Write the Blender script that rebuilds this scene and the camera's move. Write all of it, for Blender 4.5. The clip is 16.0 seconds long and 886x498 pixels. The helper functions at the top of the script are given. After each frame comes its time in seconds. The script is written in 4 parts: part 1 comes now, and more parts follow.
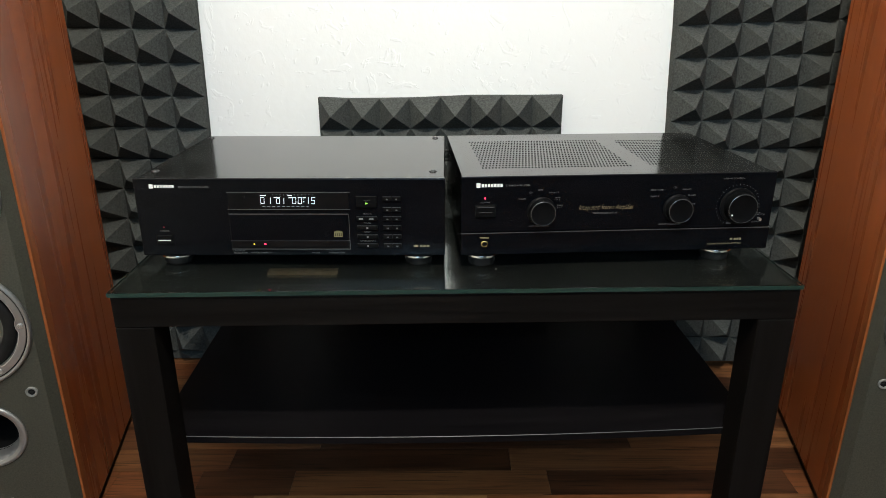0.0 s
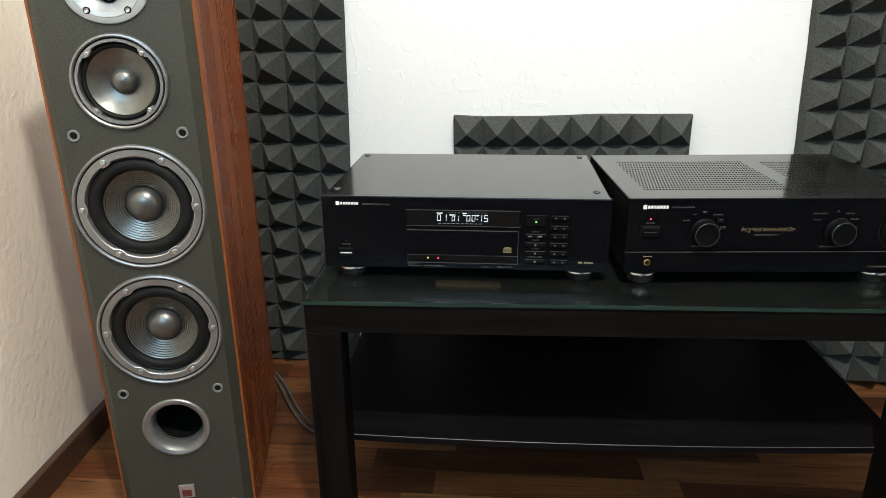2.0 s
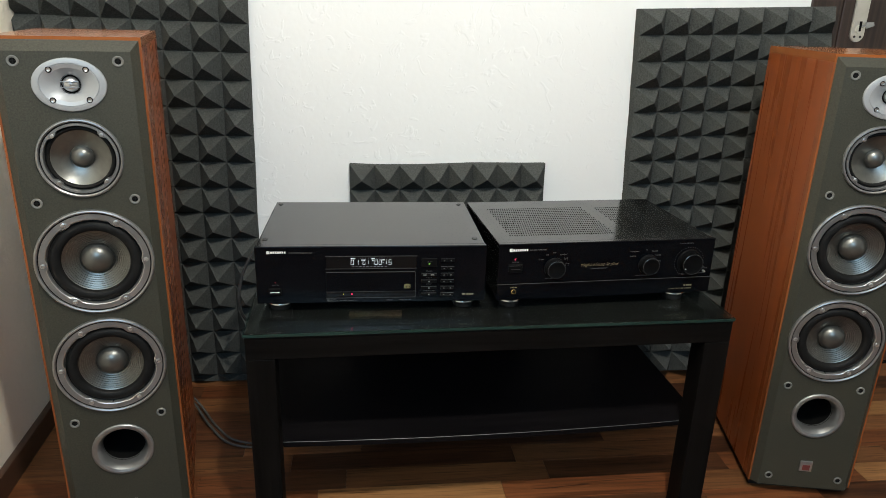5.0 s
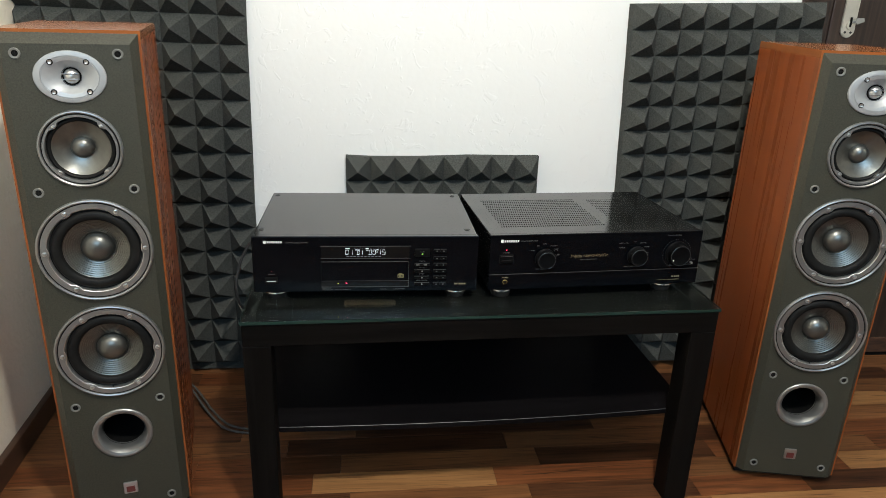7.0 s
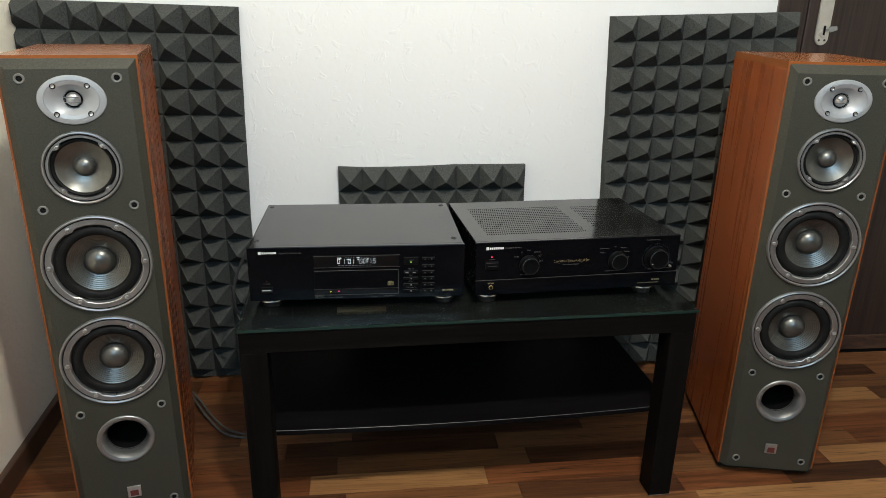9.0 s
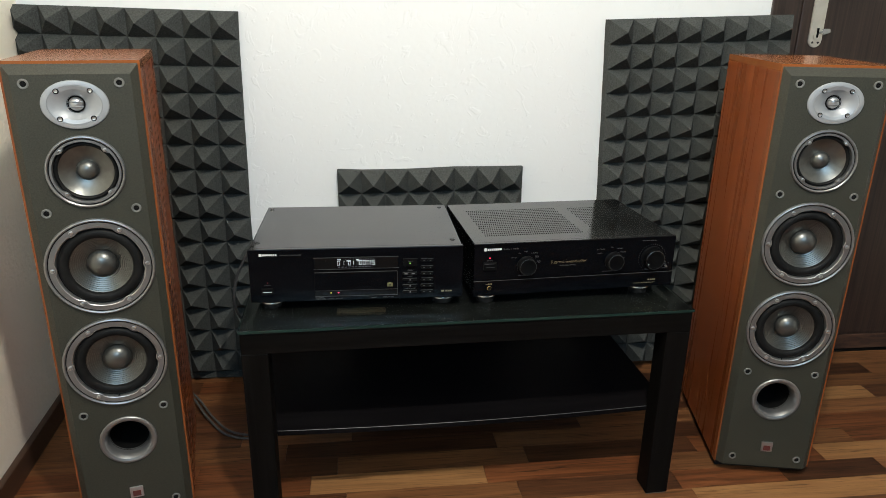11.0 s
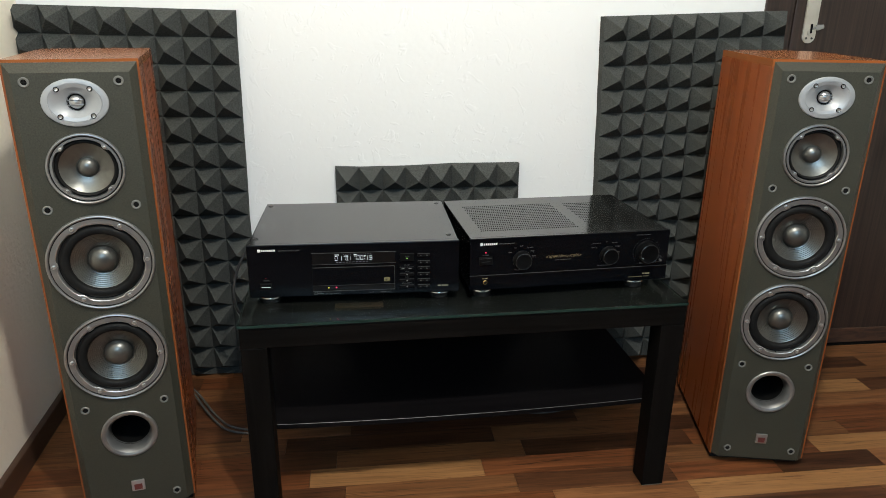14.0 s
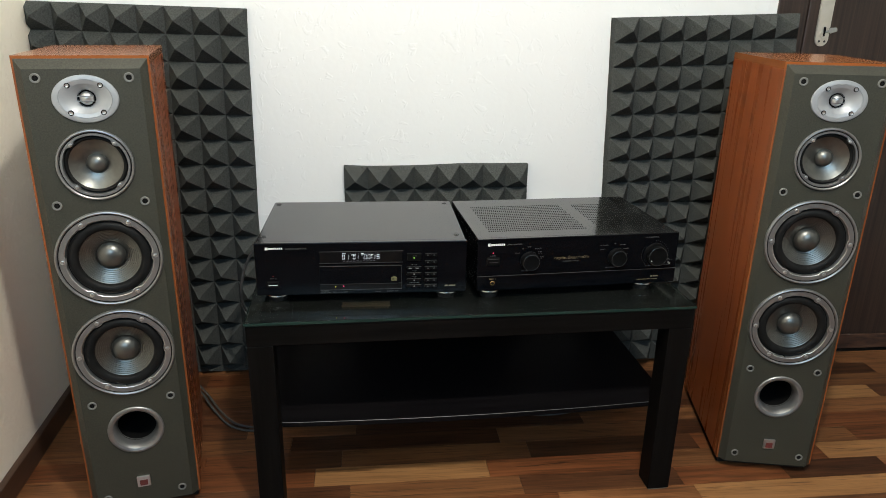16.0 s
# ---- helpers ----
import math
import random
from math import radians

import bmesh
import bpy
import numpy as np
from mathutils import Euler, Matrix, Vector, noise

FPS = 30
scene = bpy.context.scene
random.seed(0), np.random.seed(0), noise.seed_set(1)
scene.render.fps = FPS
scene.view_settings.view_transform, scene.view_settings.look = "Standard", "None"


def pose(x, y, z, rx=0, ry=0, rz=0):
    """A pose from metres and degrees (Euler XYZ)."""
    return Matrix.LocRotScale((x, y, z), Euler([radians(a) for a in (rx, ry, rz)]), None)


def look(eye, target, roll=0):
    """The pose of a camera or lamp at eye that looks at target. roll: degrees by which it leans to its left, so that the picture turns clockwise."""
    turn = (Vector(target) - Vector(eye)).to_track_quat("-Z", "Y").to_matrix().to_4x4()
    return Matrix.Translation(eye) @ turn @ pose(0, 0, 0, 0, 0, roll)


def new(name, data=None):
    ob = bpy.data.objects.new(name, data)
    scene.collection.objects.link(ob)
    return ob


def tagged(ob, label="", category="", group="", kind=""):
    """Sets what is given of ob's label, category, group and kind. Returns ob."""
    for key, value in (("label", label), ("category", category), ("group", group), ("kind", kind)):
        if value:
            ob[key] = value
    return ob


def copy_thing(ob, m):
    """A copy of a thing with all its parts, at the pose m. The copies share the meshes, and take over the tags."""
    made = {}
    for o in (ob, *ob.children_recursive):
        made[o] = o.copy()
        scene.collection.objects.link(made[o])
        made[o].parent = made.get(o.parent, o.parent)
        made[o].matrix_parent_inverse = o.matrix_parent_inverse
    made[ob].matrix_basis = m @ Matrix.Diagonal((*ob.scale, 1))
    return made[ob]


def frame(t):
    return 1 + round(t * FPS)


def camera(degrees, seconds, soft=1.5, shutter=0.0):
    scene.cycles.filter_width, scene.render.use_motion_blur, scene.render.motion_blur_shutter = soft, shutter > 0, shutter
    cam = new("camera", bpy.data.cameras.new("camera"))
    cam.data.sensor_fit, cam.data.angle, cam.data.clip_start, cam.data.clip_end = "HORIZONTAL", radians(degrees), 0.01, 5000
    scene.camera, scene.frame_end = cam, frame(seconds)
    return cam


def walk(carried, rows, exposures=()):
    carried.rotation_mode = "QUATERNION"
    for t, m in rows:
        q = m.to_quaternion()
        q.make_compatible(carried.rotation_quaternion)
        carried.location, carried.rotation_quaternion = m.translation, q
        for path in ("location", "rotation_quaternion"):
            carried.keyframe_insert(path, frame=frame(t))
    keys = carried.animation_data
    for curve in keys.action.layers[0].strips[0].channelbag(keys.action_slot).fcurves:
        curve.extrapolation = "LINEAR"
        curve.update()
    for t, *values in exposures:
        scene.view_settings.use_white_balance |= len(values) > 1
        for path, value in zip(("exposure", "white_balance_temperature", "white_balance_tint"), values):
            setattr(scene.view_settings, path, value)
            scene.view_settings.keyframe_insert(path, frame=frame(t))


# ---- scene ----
cam = camera(65.99, 16.0, soft=0.8)
PATH = [
    (0, (-0.0407, -0.8116, 0.8033), (0.0047, 1.0666, 0.1176), -0.12),
    (0.3, (-0.0404, -0.8096, 0.8042), (-0.0180, 1.0622, 0.1000), -0.36),
    (0.5, (-0.0462, -0.8149, 0.8058), (-0.0314, 1.0580, 0.1042), -0.83),
    (0.8, (-0.0599, -0.8206, 0.8080), (-0.0578, 1.0573, 0.1197), -0.77),
    (1, (-0.0800, -0.8280, 0.8098), (-0.1210, 1.0491, 0.1208), -0.40),
    (1.2, (-0.1000, -0.8310, 0.8123), (-0.1603, 1.0456, 0.1232), 0.19),
    (1.5, (-0.1410, -0.8460, 0.8197), (-0.2349, 1.0345, 0.1452), 0.26),
    (1.8, (-0.1731, -0.8589, 0.8306), (-0.2804, 1.0255, 0.1691), -0.48),
    (2, (-0.2009, -0.8648, 0.8386), (-0.3132, 1.0162, 0.1682), -0.58),
    (2.2, (-0.2276, -0.8730, 0.8499), (-0.3199, 1.0236, 0.2221), 0.62),
    (2.5, (-0.2503, -0.8884, 0.8564), (-0.3109, 1.0132, 0.2399), 1.13),
    (2.8, (-0.2704, -0.9050, 0.8806), (-0.2511, 0.9839, 0.2236), 1.50),
    (3, (-0.2835, -0.9250, 0.8968), (-0.2361, 0.9523, 0.2087), 2.01),
    (3.2, (-0.2916, -0.9454, 0.9082), (-0.1950, 0.9379, 0.2419), 2.20),
    (3.5, (-0.2812, -0.9870, 0.9294), (-0.1785, 0.9105, 0.3056), 1.21),
    (3.8, (-0.2820, -1.0138, 0.9439), (-0.1478, 0.8520, 0.2362), 2.23),
    (4, (-0.2882, -1.0308, 0.9539), (-0.1537, 0.8364, 0.2499), 1.84),
    (4.2, (-0.2866, -1.0463, 0.9671), (-0.1264, 0.8278, 0.2873), 1.90),
    (4.5, (-0.2788, -1.0656, 0.9683), (-0.0593, 0.8103, 0.3103), 2.34),
    (4.8, (-0.2731, -1.0795, 0.9760), (-0.0326, 0.7972, 0.3277), 1.65),
    (5, (-0.2663, -1.0904, 0.9792), (0.0031, 0.7817, 0.3290), 1.65),
    (5.2, (-0.2588, -1.0964, 0.9732), (0.0131, 0.7774, 0.3290), 1.63),
    (7.3, (-0.2582, -1.1198, 0.9953), (0.0157, 0.7427, 0.3199), 2.09),
    (7.5, (-0.2593, -1.1208, 1.0002), (0.0285, 0.7404, 0.3271), 2.18),
    (7.8, (-0.2573, -1.1285, 1.0011), (0.0628, 0.7303, 0.3359), 2.48),
    (8, (-0.2540, -1.1389, 1.0040), (0.0623, 0.7282, 0.3609), 2.13),
    (8.2, (-0.2522, -1.1489, 1.0141), (0.0605, 0.7207, 0.3762), 1.96),
    (8.5, (-0.2506, -1.1623, 1.0106), (0.0288, 0.7095, 0.3636), 1.40),
    (9, (-0.2436, -1.1720, 1.0117), (0.0309, 0.6959, 0.3520), 1.06),
    (9.5, (-0.2412, -1.1742, 1.0134), (0.0369, 0.6853, 0.3314), 1.18),
    (9.7, (-0.2424, -1.1745, 1.0115), (0.0275, 0.6886, 0.3361), 1.12),
    (11.8, (-0.2467, -1.2019, 1.0185), (0.0474, 0.6653, 0.3649), 0.75),
    (12, (-0.2431, -1.2045, 1.0158), (0.0573, 0.6589, 0.3543), 0.87),
    (12.5, (-0.2428, -1.2035, 1.0159), (0.0540, 0.6614, 0.3571), 0.92),
    (13, (-0.2409, -1.2049, 1.0158), (0.0442, 0.6615, 0.3559), 0.74),
    (13.5, (-0.2435, -1.2046, 1.0157), (0.0444, 0.6612, 0.3554), 0.76),
    (14, (-0.2404, -1.2062, 1.0142), (0.0372, 0.6620, 0.3562), 0.59),
    (14.5, (-0.2413, -1.2047, 1.0141), (0.0264, 0.6640, 0.3538), 0.69),
    (15, (-0.2396, -1.2041, 1.0148), (0.0282, 0.6643, 0.3536), 1.00),
    (15.5, (-0.2400, -1.2036, 1.0099), (0.0216, 0.6676, 0.3542), 1.02),
    (16, (-0.2392, -1.2043, 1.0117), (0.0156, 0.6678, 0.3558), 1.03),
]
EXPOSURES = [(0.0, -0.03), (1.5, 0.0), (2.0, 0.02), (2.5, -0.10), (3.5, -0.22), (5.0, -0.33), (7.3, -0.25), (8.0, -0.31), (9.0, -0.44), (9.7, -0.43), (12.0, -0.32), (16.0, -0.32)]
walk(cam, [(t, look(eye, target, roll)) for t, eye, target, roll in PATH], EXPOSURES)

# ---------------------------------------------------------------- light
WALL_Y, WALL_X, EAST_X, SOUTH_Y, CEIL = 0.640, -1.0, 2.1, -3.4, 2.75

world = bpy.data.worlds.new("world")
world.use_nodes = True
scene.world = world
world.node_tree.nodes["Background"].inputs[0].default_value = (0.6, 0.75, 1.0, 1)
world.node_tree.nodes["Background"].inputs[1].default_value = 0.3


def area_lamp(name, m, size, size_y, power, colour, shape="RECTANGLE"):
    data = bpy.data.lights.new(name, "AREA")
    data.shape, data.size, data.size_y, data.energy, data.color = shape, size, size_y, power, colour
    lamp = new(name, data)
    lamp.matrix_world = m
    return lamp


LAMP = (-0.013, -0.876, 1.994)
bulb = new("ceiling_lamp_light", bpy.data.lights.new("ceiling_lamp_light", "POINT"))
bulb.data.energy, bulb.data.color, bulb.data.shadow_soft_size = 113, (1.0, 0.962, 0.865), 0.045
bulb.location = LAMP
area_lamp("window_light", look((-0.25, SOUTH_Y + 0.02, 2.2), (-0.25, 0, 2.0)), 1.3, 0.68, 46, (0.48, 0.75, 1.0))


# ---------------------------------------------------------------- materials
def surface(name, a, b, rough=0.6, metal=0.0, scale=(20, 20, 20), bump=0.0, fine=200.0, depth=0.001, spread=0.0, rough_var=0.08, spec=0.5, detail=6.0):
    """Two colours mixed by noise at two scales, gloss that wanders a little, fine relief; spread: change from object to object."""
    m = bpy.data.materials.new(name)
    m.use_nodes = True
    n, l = m.node_tree.nodes, m.node_tree.links
    p = n["Principled BSDF"]
    tc, mp = n.new("ShaderNodeTexCoord"), n.new("ShaderNodeMapping")
    mp.inputs["Scale"].default_value = scale
    l.new(tc.outputs["Object"], mp.inputs["Vector"])
    info = n.new("ShaderNodeObjectInfo")
    if spread:
        mul = n.new("ShaderNodeMath")
        mul.operation = "MULTIPLY"
        mul.inputs[1].default_value = 37.0
        l.new(info.outputs["Random"], mul.inputs[0])
        l.new(mul.outputs[0], mp.inputs["Location"])
    big = n.new("ShaderNodeTexNoise")
    big.inputs["Scale"].default_value, big.inputs["Detail"].default_value, big.inputs["Roughness"].default_value = 1.0, detail, 0.62
    big.inputs["Distortion"].default_value = 0.4
    l.new(mp.outputs[0], big.inputs["Vector"])
    ramp = n.new("ShaderNodeValToRGB")
    ramp.color_ramp.elements[0].position, ramp.color_ramp.elements[1].position = 0.32, 0.68
    ramp.color_ramp.elements[0].color, ramp.color_ramp.elements[1].color = (*a, 1), (*b, 1)
    l.new(big.outputs["Fac"], ramp.inputs[0])
    out = ramp.outputs[0]
    if spread:
        hsv = n.new("ShaderNodeHueSaturation")
        rng = n.new("ShaderNodeMapRange")
        rng.inputs["To Min"].default_value, rng.inputs["To Max"].default_value = 1 - spread, 1 + spread
        l.new(info.outputs["Random"], rng.inputs["Value"])
        l.new(rng.outputs[0], hsv.inputs["Value"])
        l.new(out, hsv.inputs["Color"])
        out = hsv.outputs[0]
    l.new(out, p.inputs["Base Color"])
    small = n.new("ShaderNodeTexNoise")
    small.inputs["Scale"].default_value, small.inputs["Detail"].default_value = fine, 3.0
    l.new(tc.outputs["Object"], small.inputs["Vector"])
    gl = n.new("ShaderNodeMapRange")
    gl.inputs["To Min"].default_value, gl.inputs["To Max"].default_value = max(rough - rough_var, 0.02), min(rough + rough_var, 1.0)
    l.new(big.outputs["Fac"], gl.inputs["Value"])
    l.new(gl.outputs[0], p.inputs["Roughness"])
    p.inputs["Metallic"].default_value = metal
    p.inputs["Specular IOR Level"].default_value = spec
    if bump:
        mix = n.new("ShaderNodeMath")
        mix.operation = "ADD"
        l.new(big.outputs["Fac"], mix.inputs[0])
        l.new(small.outputs["Fac"], mix.inputs[1])
        bp = n.new("ShaderNodeBump")
        bp.inputs["Strength"].default_value, bp.inputs["Distance"].default_value = bump, depth
        l.new(mix.outputs[0], bp.inputs["Height"])
        l.new(bp.outputs[0], p.inputs["Normal"])
    return m


def plaster(name, tint, stroke, grain):
    """White painted plaster with trowel strokes and fine grain as relief."""
    m = bpy.data.materials.new(name)
    m.use_nodes = True
    n, l = m.node_tree.nodes, m.node_tree.links
    p = n["Principled BSDF"]
    p.inputs["Roughness"].default_value = 0.75
    tc = n.new("ShaderNodeTexCoord")
    tone = n.new("ShaderNodeTexNoise")
    tone.inputs["Scale"].default_value, tone.inputs["Detail"].default_value = 2.5, 5
    l.new(tc.outputs["Object"], tone.inputs["Vector"])
    ramp = n.new("ShaderNodeValToRGB")
    ramp.color_ramp.elements[0].color = (*[c * 0.955 for c in tint], 1)
    ramp.color_ramp.elements[1].color = (*tint, 1)
    l.new(tone.outputs["Fac"], ramp.inputs[0])
    l.new(ramp.outputs[0], p.inputs["Base Color"])
    marks = n.new("ShaderNodeTexNoise")
    marks.inputs["Scale"].default_value, marks.inputs["Detail"].default_value, marks.inputs["Distortion"].default_value = 17.0, 3.0, 2.6
    l.new(tc.outputs["Object"], marks.inputs["Vector"])
    cut = n.new("ShaderNodeValToRGB")
    cut.color_ramp.elements[0].position, cut.color_ramp.elements[1].position = 0.60, 0.66
    l.new(marks.outputs["Fac"], cut.inputs[0])
    fine = n.new("ShaderNodeTexNoise")
    fine.inputs["Scale"].default_value, fine.inputs["Detail"].default_value = 70.0, 6.0
    l.new(tc.outputs["Object"], fine.inputs["Vector"])
    b1, b2 = n.new("ShaderNodeBump"), n.new("ShaderNodeBump")
    b1.inputs["Strength"].default_value, b1.inputs["Distance"].default_value = stroke, 0.004
    b2.inputs["Strength"].default_value, b2.inputs["Distance"].default_value = grain, 0.004
    l.new(cut.outputs[0], b1.inputs["Height"])
    l.new(fine.outputs["Fac"], b2.inputs["Height"])
    l.new(b1.outputs[0], b2.inputs["Normal"])
    l.new(b2.outputs[0], p.inputs["Normal"])
    return m


def glowing(name, colour, strength):
    m = bpy.data.materials.new(name)
    m.use_nodes = True
    p = m.node_tree.nodes["Principled BSDF"]
    p.inputs["Base Color"].default_value = (*[c * 0.3 for c in colour], 1)
    p.inputs["Emission Color"].default_value = (*colour, 1)
    p.inputs["Emission Strength"].default_value = strength
    return m


def clear_glass(name, colour):
    m = bpy.data.materials.new(name)
    m.use_nodes = True
    p = m.node_tree.nodes["Principled BSDF"]
    p.inputs["Base Color"].default_value = (*colour, 1)
    p.inputs["Transmission Weight"].default_value = 1.0
    p.inputs["Roughness"].default_value = 0.045
    p.inputs["IOR"].default_value = 1.45
    p.inputs["Specular IOR Level"].default_value = 0.4
    return m


WALL = plaster("white_plaster", (0.80, 0.805, 0.80), 0.19, 0.11)
# Pale tone chosen to bounce light back onto the west side.
EAST_WALL = surface("side_wall_bounce", (0.50, 0.48, 0.44), (0.55, 0.53, 0.49), 0.8)
# Dark bluish tone chosen to cut fill light and cool reflections.
FAR_WALL = surface("far_wall_low_bounce", (0.095, 0.105, 0.115), (0.12, 0.13, 0.14), 0.8)
STUCCO = plaster("rough_plaster", (0.93, 0.87, 0.74), 0.16, 0.56)
CEILING = surface("ceiling_paint", (0.69, 0.69, 0.68), (0.73, 0.73, 0.72), 0.85)
FOAM = surface("foam_rubber", (0.036, 0.039, 0.037), (0.086, 0.091, 0.086), 1.0, 0, (260, 260, 260), 0.9, 420.0, 0.0015, spec=0.15)
CHERRY = surface("cherry_veneer", (0.172, 0.0395, 0.0096), (0.268, 0.0665, 0.0160), 0.28, 0, (26, 26, 0.9), 0.08, 300.0, 0.0005, spec=0.32, detail=3.5)
CHERRY_TRIM = surface("cherry_trim", (0.165, 0.044, 0.0115), (0.27, 0.078, 0.021), 0.34, 0, (95, 95, 3.2), 0.08, 300.0, 0.0005, spec=0.32)
# Same veneer with lengthwise grain, lightened in colour for the top's sheen.
CHERRY_TOP = surface("cherry_top_with_sheen", (0.235, 0.0740, 0.0205), (0.262, 0.0850, 0.0240), 0.21, 0, (1.6, 34, 34), rough_var=0.015, detail=3.0)
BAFFLE = surface("baffle_paint", (0.0252, 0.0253, 0.0190), (0.0522, 0.0524, 0.0396), 0.46, 0, (380, 380, 380), 0.45, 900.0, 0.0007, spec=0.36)
SILVER = surface("silver_paint", (0.27, 0.275, 0.275), (0.32, 0.325, 0.325), 0.36, 0.8, (25, 25, 25), 0.05, 900.0, 0.0003)
SOCKET = surface("socket_plastic", (0.13, 0.132, 0.122), (0.17, 0.172, 0.16), 0.5)
BRIGHT = surface("bright_metal", (0.55, 0.55, 0.55), (0.62, 0.62, 0.61), 0.30, 0.9, (40, 40, 40))
PALE_SILVER = surface("pale_silver_paint", (0.33, 0.345, 0.36), (0.38, 0.395, 0.41), 0.45, 0.35, (25, 25, 25), 0.05, 900.0, 0.0003)
CHROME = surface("polished_chrome", (0.47, 0.47, 0.46), (0.53, 0.53, 0.52), 0.18, 1.0, (40, 40, 40), rough_var=0.03)
CONE = surface("cone_pulp", (0.148, 0.150, 0.139), (0.190, 0.192, 0.178), 0.33, 0.88, (60, 60, 60), 0.15, 700.0, 0.0004)
DOME = surface("dust_cap_plastic", (0.135, 0.138, 0.130), (0.165, 0.168, 0.160), 0.35, 0.85, (50, 50, 50))
RUBBER = surface("black_rubber", (0.006, 0.006, 0.006), (0.011, 0.011, 0.011), 0.55, 0, (40, 40, 40), 0.1, 500.0, spec=0.14)
# Near-black for plain dark parts and for shade painted into holes and grooves.
DARK = surface("black_and_hole_shade", (0.004, 0.004, 0.004), (0.007, 0.007, 0.007), 0.8, spec=0.05)
PLINTH = surface("plinth_black", (0.008, 0.008, 0.008), (0.014, 0.014, 0.014), 0.6, spec=0.1)
BLACKBROWN = surface("black_brown_foil", (0.0024, 0.0022, 0.0021), (0.0064, 0.0056, 0.0052), 0.48, 0, (3, 90, 90), 0.12, 300.0, 0.0006, spec=0.06)
BLACKBROWN_LEG = surface("black_brown_foil_upright", (0.0024, 0.0022, 0.0021), (0.0064, 0.0056, 0.0052), 0.48, 0, (90, 90, 3), 0.12, 300.0, 0.0006, spec=0.06)
SHELF = surface("shelf_black", (0.0031, 0.0027, 0.0032), (0.0066, 0.0057, 0.0064), 0.5, 0, (3, 60, 60), 0.05, 400.0, spec=0.05)
GLASS = clear_glass("greenish_glass", (0.82, 0.93, 0.895))
GLASS_EDGE = surface("green_glass_edge", (0.008, 0.022, 0.0185), (0.015, 0.038, 0.032), 0.2, 0, (6, 6, 200), spec=0.35)
HOUSING = surface("black_steel_cover", (0.010, 0.010, 0.010), (0.012, 0.012, 0.012), 0.12, 0, (30, 30, 30), 0.02, 1500.0, 0.0002, rough_var=0.01, spec=0.6)
FASCIA = surface("black_brushed_aluminium", (0.0014, 0.0018, 0.0028), (0.0022, 0.0028, 0.0041), 0.24, 0.0, (4, 8, 30), spec=0.12, rough_var=0.03)
EDGE = surface("satin_black_edge", (0.05, 0.052, 0.054), (0.07, 0.072, 0.074), 0.28, 0.7, (4, 60, 400))
GLOSS = surface("gloss_black_acrylic", (0.004, 0.004, 0.004), (0.006, 0.006, 0.007), 0.08, 0, (10, 10, 10), rough_var=0.02, spec=0.15)
BUTTON = surface("button_black", (0.0026, 0.0027, 0.0030), (0.0044, 0.0045, 0.0049), 0.38, 0.0, (30, 30, 30), spec=0.05)
LINE = surface("grey_line", (0.045, 0.046, 0.048), (0.07, 0.071, 0.073), 0.4, 0.2)
PRINT = surface("grey_print", (0.22, 0.22, 0.215), (0.27, 0.27, 0.26), 0.6)
GOLD_DIM = surface("dim_gold_print", (0.16, 0.135, 0.08), (0.20, 0.17, 0.105), 0.5, 0.1)
PRINT_DIM = surface("dim_grey_print", (0.085, 0.085, 0.085), (0.11, 0.11, 0.108), 0.6)
PRINT_WHITE = surface("white_print", (0.66, 0.66, 0.64), (0.74, 0.74, 0.72), 0.6)
GOLD = surface("gold_print", (0.44, 0.34, 0.18), (0.52, 0.41, 0.24), 0.5, 0.1)
GOLD_RING = surface("gold_plating", (0.75, 0.52, 0.2), (0.85, 0.62, 0.28), 0.22, 1.0)
OLIVE = surface("olive_print", (0.13, 0.115, 0.05), (0.17, 0.15, 0.07), 0.6)
COPPER = surface("copper_reflector", (0.72, 0.46, 0.25), (0.80, 0.54, 0.31), 0.45, 0.2, (60, 60, 60))
DIGIT = glowing("display_glow", (0.86, 0.95, 1.0), 1.5)
DIGIT_DIM = glowing("display_dim", (0.6, 0.62, 0.7), 0.12)
RED_LED = glowing("red_led", (1.0, 0.03, 0.10), 2.8)
RED_DIM = glowing("dim_red_led", (0.8, 0.04, 0.06), 0.5)
YELLOW_LED = glowing("yellow_led", (0.9, 0.75, 0.06), 1.6)
GREEN_LED = glowing("green_led", (0.35, 0.9, 0.1), 1.2)
RED_BADGE = surface("red_enamel", (0.10, 0.022, 0.02), (0.15, 0.032, 0.027), 0.45)
CABLE = surface("grey_cable_sheath", (0.055, 0.057, 0.057), (0.085, 0.088, 0.088), 0.45, 0, (40, 40, 40))
CABLE_DARK = surface("dark_cable_sheath", (0.03, 0.031, 0.031), (0.045, 0.046, 0.046), 0.45)
CABLE_BLACK = surface("black_cable_sheath", (0.012, 0.012, 0.012), (0.02, 0.02, 0.02), 0.45)
DOOR = surface("dark_brown_door", (0.012, 0.0078, 0.0062), (0.044, 0.026, 0.020), 0.42, 0, (150, 150, 2.5), 0.15, 300.0, 0.0005)
DOOR_WORN = surface("worn_door_edge", (0.02, 0.011, 0.009), (0.10, 0.045, 0.025), 0.6, 0, (9, 9, 60), 0.4, 90.0, 0.002)
SKIRTING = surface("dark_walnut_skirting", (0.040, 0.021, 0.013), (0.085, 0.045, 0.027), 0.42, 0, (50, 3, 50), 0.08, 300.0, 0.0005)
NICKEL = surface("satin_nickel", (0.58, 0.56, 0.50), (0.66, 0.64, 0.58), 0.38, 0.7, (30, 30, 30))


